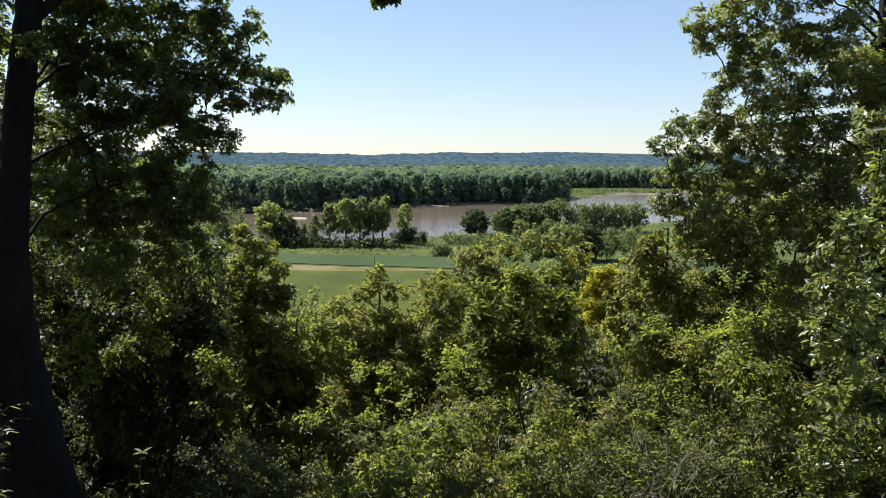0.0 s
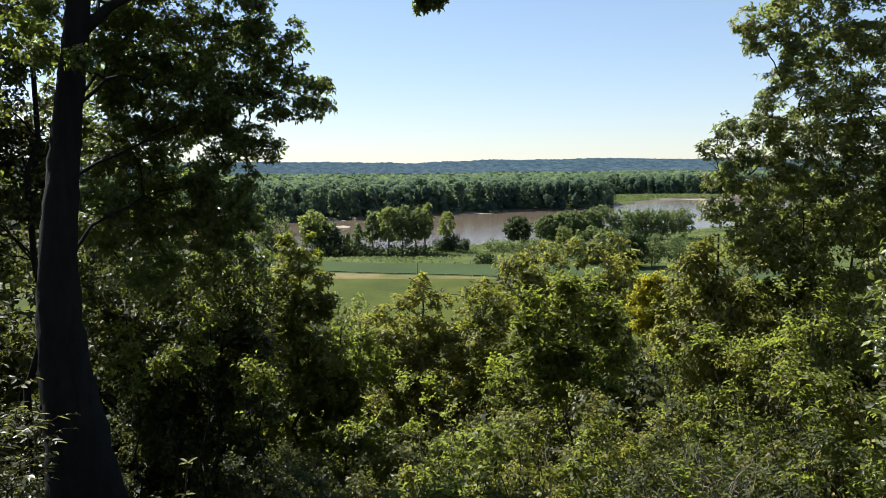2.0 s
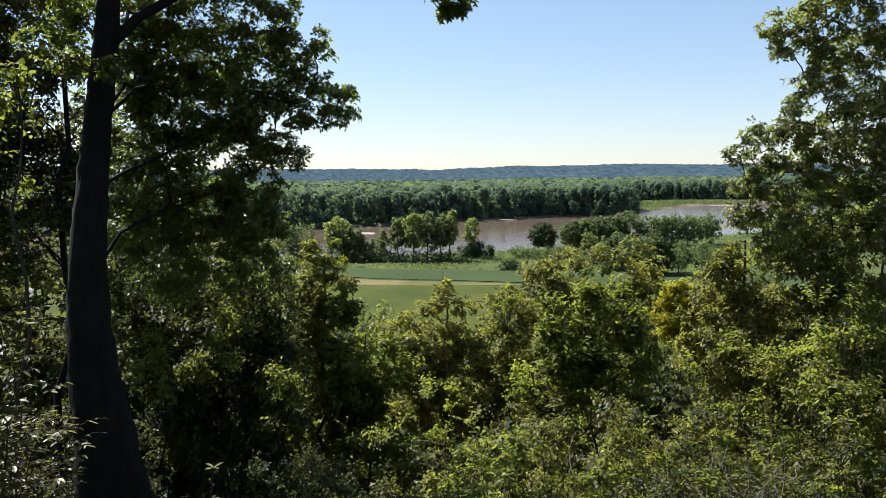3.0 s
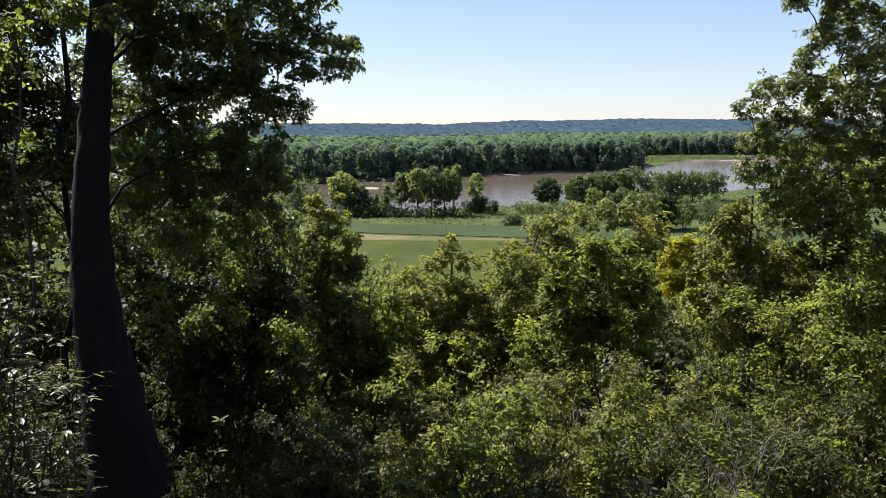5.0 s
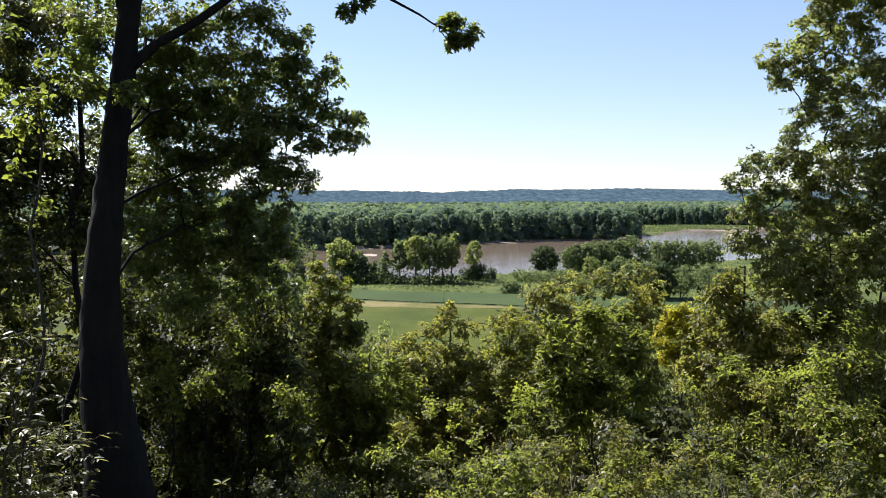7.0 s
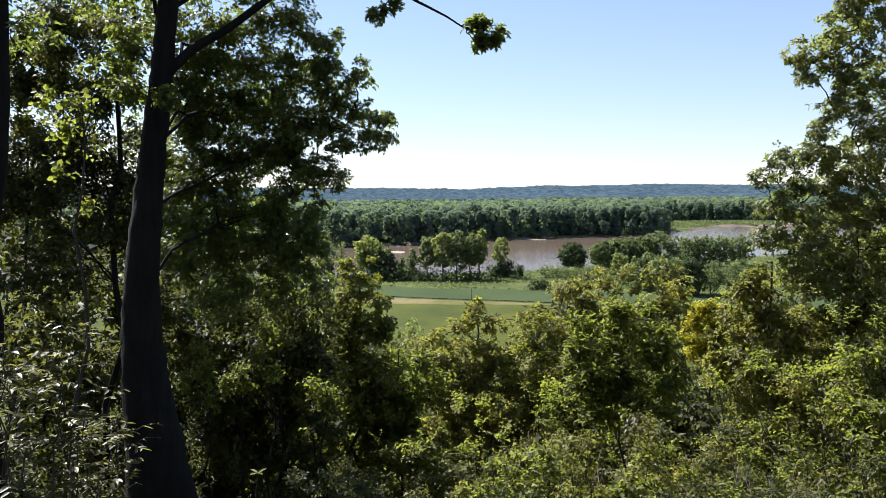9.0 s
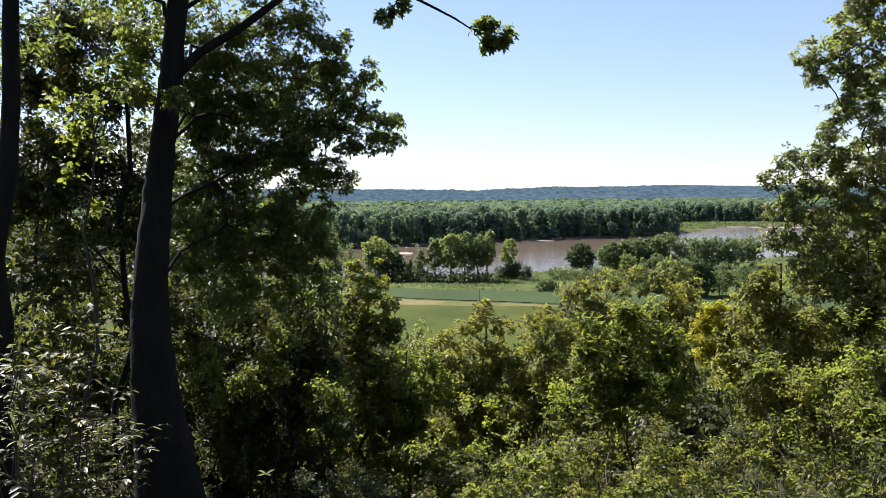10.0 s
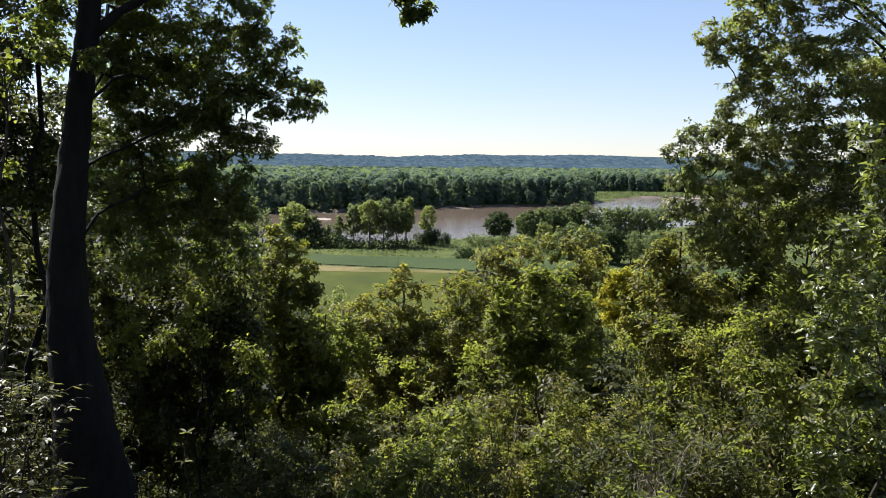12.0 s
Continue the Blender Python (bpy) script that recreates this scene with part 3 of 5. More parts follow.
# ---- far woods: one canopy of many crowns ----
def far_woods():
    rng = np.random.default_rng(11)
    trees = []
    for y0, y1, gap in ((0, 18, 8.0), (18, 60, 9.5), (60, 160, 12.0), (160, 420, 16.0), (420, 1050, 28.0)):
        y = y0
        while y < y1:
            for x in np.arange(-330 - y * 0.5, 640 + y * 0.5, gap):
                px, py = x + rng.normal(0, gap * 0.3), rng.uniform(0, gap) + y
                bank = far_bank(px)
                if 184 < px < 420:
                    bank = 975 + 0.10 * (px - 178)      # open grass on the point
                trees.append((px, bank - (2 if bank < 970 else -3) + py, gap))
            y += gap
    trees = np.array(trees)
    n = len(trees)
    hgt = rng.normal(22.5, 1.0, n) + rng.normal(0, 1.6, n) * (trees[:, 2] < 10) * np.where(trees[:, 2] < 9, 0.94, 1.0)
    deep = np.maximum(0, trees[:, 1] - far_bank(trees[:, 0]) - 40)
    hgt = hgt - np.minimum(9.0, deep * 0.011)        # lower, younger growth away from the river
    vs, fs, at = [], [], 0
    for gap, leaves, size, heads in ((8.0, 330, 2.1, 9), (9.5, 116, 2.7, 4), (12.0, 62, 3.2, 3), (16.0, 30, 4.3, 2), (28.0, 18, 9.0, 1)):
        t = trees[:, 2] == gap
        T, H = trees[t], hgt[t]
        m = len(T)
        rx = gap * (0.56 if gap < 10 else 0.74) * (0.8 + 0.5 * rng.random(m))
        low = 0.06 if gap < 9 else 0.14 if gap < 10 else 0.55
        # each tree is a stack of rounded heads, each head a shell of leaf sprays
        f = rng.random((m, heads)) if heads > 1 else np.full((m, 1), 0.5)
        hz = H[:, None] * (low + (0.86 - low) * f)
        a = rng.random((m, heads)) * 6.283
        off = rx[:, None] * 0.55 * (1.1 - f)
        hc = np.stack((T[:, 0, None] + np.cos(a) * off, T[:, 1, None] + np.sin(a) * off, hz), -1)
        hr = rx[:, None] * (0.66 + 0.34 * rng.random((m, heads))) * (0.72 if heads > 5 else 1.0)
        k = rng.integers(0, heads, (m, leaves))
        u = unit(rng.normal(0, 1, (m, leaves, 3)))
        if gap > 9:
            u[..., 2] = np.abs(u[..., 2])
        c = np.take_along_axis(hc, k[..., None], 1)
        r = np.take_along_axis(hr, k, 1) * (0.8 + 0.25 * rng.random((m, leaves)))
        tall = {8.0: 1.15, 9.5: 1.0, 12.0: 0.75, 16.0: 0.5, 28.0: 0.28}[gap]
        pos = (c + u * r[..., None] * np.array((1, 1, tall))).reshape(-1, 3)
        along = rng.normal(0, 1, pos.shape)
        up = unit(u.reshape(-1, 3) + np.array((0, 0, 0.25)) + rng.normal(0, 0.07, pos.shape))
        along = np.cross(up, along)
        v, q = leaf_arrays(pos, along, up, size * (0.6 + 0.8 * rng.random(len(pos))), 0.85, fine=False)
        vs.append(v), fs.append(q + at)
        at += len(v)
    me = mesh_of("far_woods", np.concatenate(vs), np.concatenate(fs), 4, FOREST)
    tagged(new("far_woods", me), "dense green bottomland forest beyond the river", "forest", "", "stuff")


far_woods()


# ---- trees and bushes on the plain ----
def plain_tree(name, label, x, y, h, w, leaves, seed, low=0.18, stems=1, lean=0.0, count=1500, size=0.75, group="trees along the river bank", dome=False):
    rng = np.random.default_rng(seed)
    root = thing(name, (x, y, 0), label, "tree" if h > 6 else "bush", group)
    w = w * 1.25
    count, size = int(count * 2.4), size * (1.0 if w < 12 else 1.3)
    lobes = []
    for s in range(stems):
        ox = (s - (stems - 1) / 2) * w * 0.35
        topx = ox * 1.5 + lean * h
        way = bend((ox * 0.4, 0, -0.3), (topx, rng.normal(0, 0.4), h * 0.8), rng, 7, 0, 0.012)
        part("trunk", mesh_of("trunk", *tube_arrays(way, np.linspace(0.030 * h * 0.55 + 0.05, 0.06, 7), 8), 4, FARBARK), root)
        for k in range(9):
            t = low + (0.93 - low) * k / 8
            swell = math.sin(min(1, 0.25 + (t - low) / (1 - low) * 0.9) * math.pi) ** 0.6
            a = rng.uniform(0, 6.28)
            rr = w * 0.5 / max(1, stems * 0.55)
            c = np.array((ox + lean * h * t + ox * 0.5 * t + math.cos(a) * rr * 0.55 * swell, math.sin(a) * rr * 0.55 * swell, h * t))
            lobes.append((*c, max(0.6, rr * (0.55 + 0.25 * rng.random()) * (0.6 + 0.6 * swell))))
    if dome:                                # a spreading head: clumps all over a rounded crown
        lobes = []
        for k in range(17):
            a, e = k * 2.4, math.asin(-0.92 + 1.9 * (k + 0.5) / 17)
            r = rng.uniform(0.55, 0.86)
            mid = h * (0.46 + 0.34 * low)
            lobes.append((math.cos(a) * math.cos(e) * w * 0.5 * r + lean * mid, math.sin(a) * math.cos(e) * w * 0.5 * r, mid + math.sin(e) * (h - mid) * r, w * rng.uniform(0.15, 0.23)))
    for k in range(0, len(lobes), 3):
        c = lobes[k]
        b = bend((c[0] * 0.3 + lean * c[2] * 0.5, 0, max(0.2, c[2] - w * 0.3)), c[:3], rng, 5, 0.03, 0.02)
        part("limb", mesh_of("limb", *tube_arrays(b, np.linspace(0.02 + 0.006 * h, 0.03, 5), 6), 4, FARBARK), root)
    (v, f), _ = foliage(lobes, int(count * 0.85), size * 1.05, rng, 0.8, 4, 0.35, 0.15, 0.10, level=0.16, tilt=0.4, clumps=20, flat=0.9, puff=1.1)
    part("crown", mesh_of("crown", v, f, 4, leaves), root, "", "stuff")
    return root


G = "riverside cottonwoods"
plain_tree("cottonwood", "tall pale green cottonwood in a riverside clump", -17.0, 336.5, 20.2, 7.0, COTTON, 21, 0.30, 1, 0.0, 2200, 0.62, G, True)
plain_tree("cottonwood", "tall pale green cottonwood in a riverside clump", -10.7, 333.5, 22.2, 7.2, PALEFAR, 22, 0.36, 1, 0.01, 2400, 0.62, G, True)
plain_tree("cottonwood", "tall pale green cottonwood in a riverside clump", -4.6, 335.6, 21.6, 7.8, COTTON, 23, 0.36, 1, 0.0, 2400, 0.62, G, True)
plain_tree("cottonwood", "tall pale green cottonwood in a riverside clump", 1.2, 335.6, 20.9, 7.4, COTTON, 24, 0.36, 1, 0.01, 2400, 0.62, G, True)
plain_tree("cottonwood", "tall pale green cottonwood in a riverside clump", 5.0, 337.8, 21.5, 6.4, PALEFAR, 25, 0.36, 1, 0.0, 2000, 0.62, G, True)
plain_tree("cottonwood", "slim leafy cottonwood at the end of a clump", -23.2, 335.5, 13.3, 4.7, COTTON, 26, 0.12, 1, 0.0, 1200, 0.6, G)
plain_tree("cottonwood", "lone slender pale cottonwood leaning over dark bushes", 13.4, 344.4, 18.8, 5.8, PALEFAR, 27, 0.42, 1, 0.05, 1400, 0.6, G, True)
plain_tree("cottonwood", "broad green cottonwood on the river bank", -41.8, 337.4, 19.2, 10.6, PALEFAR, 28, 0.26, 1, 0.0, 2600, 0.65, G, True)
plain_tree("cottonwood", "half-bare grey-green tree on the river bank", -56.2, 335.3, 15.7, 8.5, COTTON, 29, 0.2, 2, 0.0, 1300, 0.6, G)
plain_tree("cottonwood", "half-bare grey-green tree on the river bank", -61.5, 333.2, 14.8, 6.1, COTTON, 30, 0.2, 1, 0.0, 1100, 0.6, G)
plain_tree("cottonwood", "small dark multi-stemmed tree on the river bank", -35.6, 335.3, 13.4, 6.6, DARKFAR, 31, 0.22, 2, 0.0, 1500, 0.6, G)
plain_tree("cottonwood", "small dark multi-stemmed tree on the river bank", -32.1, 333.3, 11.1, 5.2, DARKFAR, 32, 0.08, 1, 0.0, 1000, 0.6, G)
plain_tree("cottonwood", "thin willowy tree on the river bank", -27.5, 335.5, 9.0, 3.3, COTTON, 33, 0.05, 1, 0.0, 600, 0.55, G)
plain_tree("cottonwood", "green tree on the river bank", -71.5, 331.0, 17.3, 9.4, COTTON, 34, 0.15, 1, 0.0, 1500, 0.65, G)
plain_tree("cottonwood", "green tree on the river bank", -80.4, 328.9, 16.3, 10.2, COTTON, 35, 0.15, 1, 0.0, 1500, 0.65, G)
W = "bushes on the river bank"
plain_tree("bush", "dark dense bush on the river bank", 13.4, 342.2, 6.1, 5.8, DARKFAR, 36, 0.1, 1, 0.0, 1100, 0.55, W)
plain_tree("bush", "dark dense bush on the river bank", 17.8, 344.5, 6.8, 6.3, DARKFAR, 37, 0.1, 1, 0.0, 1200, 0.55, W)
plain_tree("bush", "small dark bush on the river bank", 23.0, 349.0, 4.7, 4.4, DARKFAR, 38, 0.1, 1, 0.0, 800, 0.5, W)
plain_tree("bush", "low dark bush beside the cottonwoods", -22.0, 331.3, 2.6, 9.4, DARKFAR, 39, 0.1, 2, 0.0, 1000, 0.55, W)
plain_tree("bush", "low dark bush beside the cottonwoods", -11.4, 331.4, 2.4, 9.4, DARKFAR, 40, 0.1, 2, 0.0, 1000, 0.55, W)
plain_tree("bush", "low dark bush beside the cottonwoods", 0.4, 331.4, 2.2, 9.4, DARKFAR, 41, 0.1, 2, 0.0, 1000, 0.55, W)
plain_tree("bush", "low green bush beside the cottonwoods", -31.4, 331.2, 4.7, 8.4, COTTON, 42, 0.1, 2, 0.0, 900, 0.55, W)
plain_tree("bush", "low dark bush beside the cottonwoods", -41.8, 329.1, 4.4, 9.3, DARKFAR, 43, 0.1, 2, 0.0, 900, 0.55, W)
plain_tree("bush", "rounded green bush at the edge of the crop field", 27.0, 300.3, 3.4, 6.7, DARKFAR, 44, 0.1, 2, 0.0, 900, 0.5, W)
plain_tree("bush", "low green bank shrub by the water", 37.2, 344.6, 3.4, 9.7, COTTON, 45, 0.1, 2, 0.0, 800, 0.5, W)
R = "trees beyond the crop field"
plain_tree("round_tree", "dark round-headed tree standing by the water", 49.3, 374.0, 13.0, 11.0, DARKFAR, 46, 0.16, 1, 0.0, 2600, 0.6, R, True)
for x, y, h, w, leaves, seed in ((60.5, 359, 15.8, 9.6, MAPLE, 47), (66.8, 362, 18.0, 10.6, MAPLE, 48), (73.6, 366, 17.3, 10.4, MAPLE, 49), (82.0, 371, 17.7, 10.4, MAPLE, 50), (89.5, 373, 18.8, 11.4, MAPLE, 51)):
    plain_tree("maple_tree", "green spreading tree beyond the field", x, y, h, w, leaves, seed, 0.14, 1, 0.0, 3400, 0.5, R, True)
plain_tree("maple_tree", "thin leaning half-bare tree beyond the field", 97.0, 375, 17.0, 4.5, COTTON, 52, 0.35, 1, 0.04, 700, 0.5, R)
for x, y, h, w, leaves, seed in ((108.5, 394, 16.3, 11.5, COTTON, 53), (116.5, 396, 16.7, 11.5, MAPLE, 54), (125.0, 398, 16.1, 12.0, COTTON, 63), (136.0, 402, 16.0, 11.0, MAPLE, 64)):
    plain_tree("maple_tree", "grey-green tree on the wooded river bank", x, y, h, w, leaves, seed, 0.14, 1, 0.0, 2800, 0.5, R, True)
plain_tree("hackberry_tree", "bright green young tree before darker ones", 65.2, 344.0, 11.8, 6.2, PALEFAR, 59, 0.1, 1, 0.0, 2400, 0.47, R, True)
plain_tree("hackberry_tree", "bright green low tree at the field edge", 67.6, 303.0, 14.3, 10.0, COTTON, 55, 0.1, 1, 0.0, 3600, 0.45, R, True)
plain_tree("hackberry_tree", "green low tree at the field edge", 74.2, 296.0, 14.2, 10.2, COTTON, 56, 0.08, 1, 0.0, 3600, 0.45, R, True)
plain_tree("hackberry_tree", "dark green low tree at the field edge", 79.6, 286.0, 14.4, 9.6, DARKFAR, 57, 0.06, 1, 0.0, 3400, 0.45, R, True)
plain_tree("hackberry_tree", "green low tree at the field edge", 88.6, 291.0, 12.2, 8.4, COTTON, 61, 0.1, 1, 0.0, 2400, 0.42, R, True)
plain_tree("hackberry_tree", "dark green low tree at the field edge", 97.6, 288.0, 13.0, 9.4, MAPLE, 65, 0.08, 1, 0.0, 2400, 0.42, R, True)
for x, y, h, w, leaves, seed in ((44.0, 338, 3.4, 8.0, COTTON, 58), (54.0, 341, 4.6, 8.5, MAPLE, 60), (72.5, 330, 5.0, 7.5, DARKFAR, 66), (61.0, 322, 4.0, 8.0, COTTON, 67)):
    plain_tree("bush", "low leafy bush on the rough river bank", x, y, h, w, leaves, seed, 0.1, 2, 0.0, 1300, 0.45, W)
plain_tree("willow_bush", "pale feathery willow bush at the foot of the bluff", -16.4, 172.0, 10.0, 7.5, PALEFAR, 62, 0.06, 3, 0.0, 2600, 0.35, "willows below the bluff")

# thin marker post at the edge of the crop field
post = thing("marker_post", (1.4, 271.77, 0), "thin grey wooden marker post beside the crop field", "post")
pv, pf = tube_arrays(((0, 0, -0.3), (0, 0, 1.8), (0.03, 0, 3.9)), (0.11, 0.10, 0.08), 8)
part("shaft", mesh_of("shaft", pv, pf, 4, FARBARK), post)
cv, cf = tube_arrays(((0.03, 0, 3.9), (0.03, 0, 3.96), (0.03, 0, 3.99)), (0.10, 0.10, 0.01), 8)
part("cap", mesh_of("cap", cv, cf, 4, FARBARK), post)


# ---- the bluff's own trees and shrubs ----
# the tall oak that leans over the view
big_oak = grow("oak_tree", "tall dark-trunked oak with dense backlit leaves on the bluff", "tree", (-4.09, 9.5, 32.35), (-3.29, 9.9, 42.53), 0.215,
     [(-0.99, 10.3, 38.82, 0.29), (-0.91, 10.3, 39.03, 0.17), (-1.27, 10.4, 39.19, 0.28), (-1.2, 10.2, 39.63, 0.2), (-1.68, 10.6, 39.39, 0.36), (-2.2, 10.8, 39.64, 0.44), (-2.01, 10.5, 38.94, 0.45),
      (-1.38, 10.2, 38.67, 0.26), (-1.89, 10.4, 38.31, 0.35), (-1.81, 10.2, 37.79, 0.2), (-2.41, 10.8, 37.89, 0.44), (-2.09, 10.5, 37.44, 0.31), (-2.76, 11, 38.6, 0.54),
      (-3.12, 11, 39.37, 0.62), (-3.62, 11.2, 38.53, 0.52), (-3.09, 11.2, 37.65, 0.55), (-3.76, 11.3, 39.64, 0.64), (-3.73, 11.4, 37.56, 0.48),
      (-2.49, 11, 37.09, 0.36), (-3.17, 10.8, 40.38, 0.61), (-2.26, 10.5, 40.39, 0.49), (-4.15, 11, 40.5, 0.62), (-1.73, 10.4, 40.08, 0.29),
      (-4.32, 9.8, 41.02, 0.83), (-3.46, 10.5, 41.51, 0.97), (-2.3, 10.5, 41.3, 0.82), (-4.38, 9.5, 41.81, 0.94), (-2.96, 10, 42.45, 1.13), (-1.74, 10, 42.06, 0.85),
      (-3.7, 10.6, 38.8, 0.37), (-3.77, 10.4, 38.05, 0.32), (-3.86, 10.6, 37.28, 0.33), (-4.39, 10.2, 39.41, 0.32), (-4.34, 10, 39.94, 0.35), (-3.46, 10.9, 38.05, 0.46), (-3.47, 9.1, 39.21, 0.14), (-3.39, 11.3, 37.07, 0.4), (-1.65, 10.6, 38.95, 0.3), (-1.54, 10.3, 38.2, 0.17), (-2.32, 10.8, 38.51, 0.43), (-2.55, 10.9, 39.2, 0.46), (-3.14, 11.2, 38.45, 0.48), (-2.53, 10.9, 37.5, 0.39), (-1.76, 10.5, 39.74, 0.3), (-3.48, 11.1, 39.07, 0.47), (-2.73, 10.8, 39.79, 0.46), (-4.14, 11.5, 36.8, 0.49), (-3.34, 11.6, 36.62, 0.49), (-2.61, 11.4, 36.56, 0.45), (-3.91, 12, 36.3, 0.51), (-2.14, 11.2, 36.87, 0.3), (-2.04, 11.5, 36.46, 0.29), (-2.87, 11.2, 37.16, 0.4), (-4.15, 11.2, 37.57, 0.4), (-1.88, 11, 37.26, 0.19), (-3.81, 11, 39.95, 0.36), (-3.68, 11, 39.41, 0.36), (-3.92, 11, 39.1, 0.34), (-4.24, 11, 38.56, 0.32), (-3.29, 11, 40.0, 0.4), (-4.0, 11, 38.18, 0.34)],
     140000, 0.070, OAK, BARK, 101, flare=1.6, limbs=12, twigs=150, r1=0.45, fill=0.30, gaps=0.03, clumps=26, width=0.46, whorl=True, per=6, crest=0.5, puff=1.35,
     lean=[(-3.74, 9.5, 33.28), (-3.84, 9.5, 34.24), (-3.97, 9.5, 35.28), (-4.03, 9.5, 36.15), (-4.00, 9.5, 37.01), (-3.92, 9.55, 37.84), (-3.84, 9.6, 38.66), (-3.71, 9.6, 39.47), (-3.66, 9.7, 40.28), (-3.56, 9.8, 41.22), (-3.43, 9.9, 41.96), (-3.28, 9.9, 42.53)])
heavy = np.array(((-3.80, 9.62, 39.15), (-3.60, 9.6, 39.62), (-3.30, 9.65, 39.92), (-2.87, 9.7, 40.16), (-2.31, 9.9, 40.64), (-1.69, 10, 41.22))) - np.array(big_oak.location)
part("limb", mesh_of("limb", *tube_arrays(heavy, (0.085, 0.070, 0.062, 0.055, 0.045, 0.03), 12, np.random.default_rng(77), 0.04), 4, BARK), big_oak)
# overhanging oak spray against the sky
grow("oak_branch", "overhanging leafy oak twig against the sky", "branch", (-1.3, 9, 41.03), (0.63, 9.4, 39.62), 0.026,
     [(0.52, 9.4, 40.0, 0.15), (0.36, 9.4, 40.12, 0.12), (0.66, 9.4, 39.93, 0.12), (0.70, 9.4, 40.08, 0.09), (0.42, 9.4, 39.9, 0.10), (0.50, 9.4, 40.18, 0.10), (-0.86, 9.3, 40.22, 0.10), (-0.72, 9.3, 40.30, 0.09), (-0.60, 9.3, 40.38, 0.10)],
     2600, 0.060, OAK, BARK, 102, limbs=4, twigs=30, r1=0.25, per=6, sprig=0.2, whorl=True, fine=True, width=0.42, clumps=14,
     lean=[(-1.3, 9, 41.03), (-0.95, 9.1, 40.75), (-0.58, 9.2, 40.52), (-0.26, 9.3, 40.38), (0.03, 9.35, 40.24), (0.2, 9.4, 40.14), (0.42, 9.4, 40.04)])
# a second oak at the edge of the view, and an unseen one added for shade
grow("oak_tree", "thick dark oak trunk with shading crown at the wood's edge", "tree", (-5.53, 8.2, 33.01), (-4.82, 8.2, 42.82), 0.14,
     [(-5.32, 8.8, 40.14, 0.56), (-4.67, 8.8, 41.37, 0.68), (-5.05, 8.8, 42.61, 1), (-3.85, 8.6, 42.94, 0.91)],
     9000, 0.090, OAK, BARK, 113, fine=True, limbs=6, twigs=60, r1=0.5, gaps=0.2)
grow("oak_tree", "tall dense oak out of view, added for shade", "tree", (-11.97, 14, 29.58), (-11.26, 14, 43.26), 0.2,
     [(-11.58, 14, 39.52, 1.49), (-10.51, 14, 38.35, 1.09), (-12.74, 14, 38.15, 1.49), (-11.2, 14, 41.24, 1.58), (-10.22, 14.5, 39.97, 1.13), (-12.68, 14, 40.29, 1.58), (-11.22, 14, 42.71, 1.49), (-10.98, 14, 36.74, 1.19)],
     22000, 0.21, OAK, BARK, 114, limbs=6, twigs=60, r1=0.5, gaps=0.0, skirt=1)
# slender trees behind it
grow("slender_tree", "slender understorey tree with open foliage in darker leaves", "tree", (-6.44, 13, 30.2), (-5.61, 13, 42.05), 0.075,
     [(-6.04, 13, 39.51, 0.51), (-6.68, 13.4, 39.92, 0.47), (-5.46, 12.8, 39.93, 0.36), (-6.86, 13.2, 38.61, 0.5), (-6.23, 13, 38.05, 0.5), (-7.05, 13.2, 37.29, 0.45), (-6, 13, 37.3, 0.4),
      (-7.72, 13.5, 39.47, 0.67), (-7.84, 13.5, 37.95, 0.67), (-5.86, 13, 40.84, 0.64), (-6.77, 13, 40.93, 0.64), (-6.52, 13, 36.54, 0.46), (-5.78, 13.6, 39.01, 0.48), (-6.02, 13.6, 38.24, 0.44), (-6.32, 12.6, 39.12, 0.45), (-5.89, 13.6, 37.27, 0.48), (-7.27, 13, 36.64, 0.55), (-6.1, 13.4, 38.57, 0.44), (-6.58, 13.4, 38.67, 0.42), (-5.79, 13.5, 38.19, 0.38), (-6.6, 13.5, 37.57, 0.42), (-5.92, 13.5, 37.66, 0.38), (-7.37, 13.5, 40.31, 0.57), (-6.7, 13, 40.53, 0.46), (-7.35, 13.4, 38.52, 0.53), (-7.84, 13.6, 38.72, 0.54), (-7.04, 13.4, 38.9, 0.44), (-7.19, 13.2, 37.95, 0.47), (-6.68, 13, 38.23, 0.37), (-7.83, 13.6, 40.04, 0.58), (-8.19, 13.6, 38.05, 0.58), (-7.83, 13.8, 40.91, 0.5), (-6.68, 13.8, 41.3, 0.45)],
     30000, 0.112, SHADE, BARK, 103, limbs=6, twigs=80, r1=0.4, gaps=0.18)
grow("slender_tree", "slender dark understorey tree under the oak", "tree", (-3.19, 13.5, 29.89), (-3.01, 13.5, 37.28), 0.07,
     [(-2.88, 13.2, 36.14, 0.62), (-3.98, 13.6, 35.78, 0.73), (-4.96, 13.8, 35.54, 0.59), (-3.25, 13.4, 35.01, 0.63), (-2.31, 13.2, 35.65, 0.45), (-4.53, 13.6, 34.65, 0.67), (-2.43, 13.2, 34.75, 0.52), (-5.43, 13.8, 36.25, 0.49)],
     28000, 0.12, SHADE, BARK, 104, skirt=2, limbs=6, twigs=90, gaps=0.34)
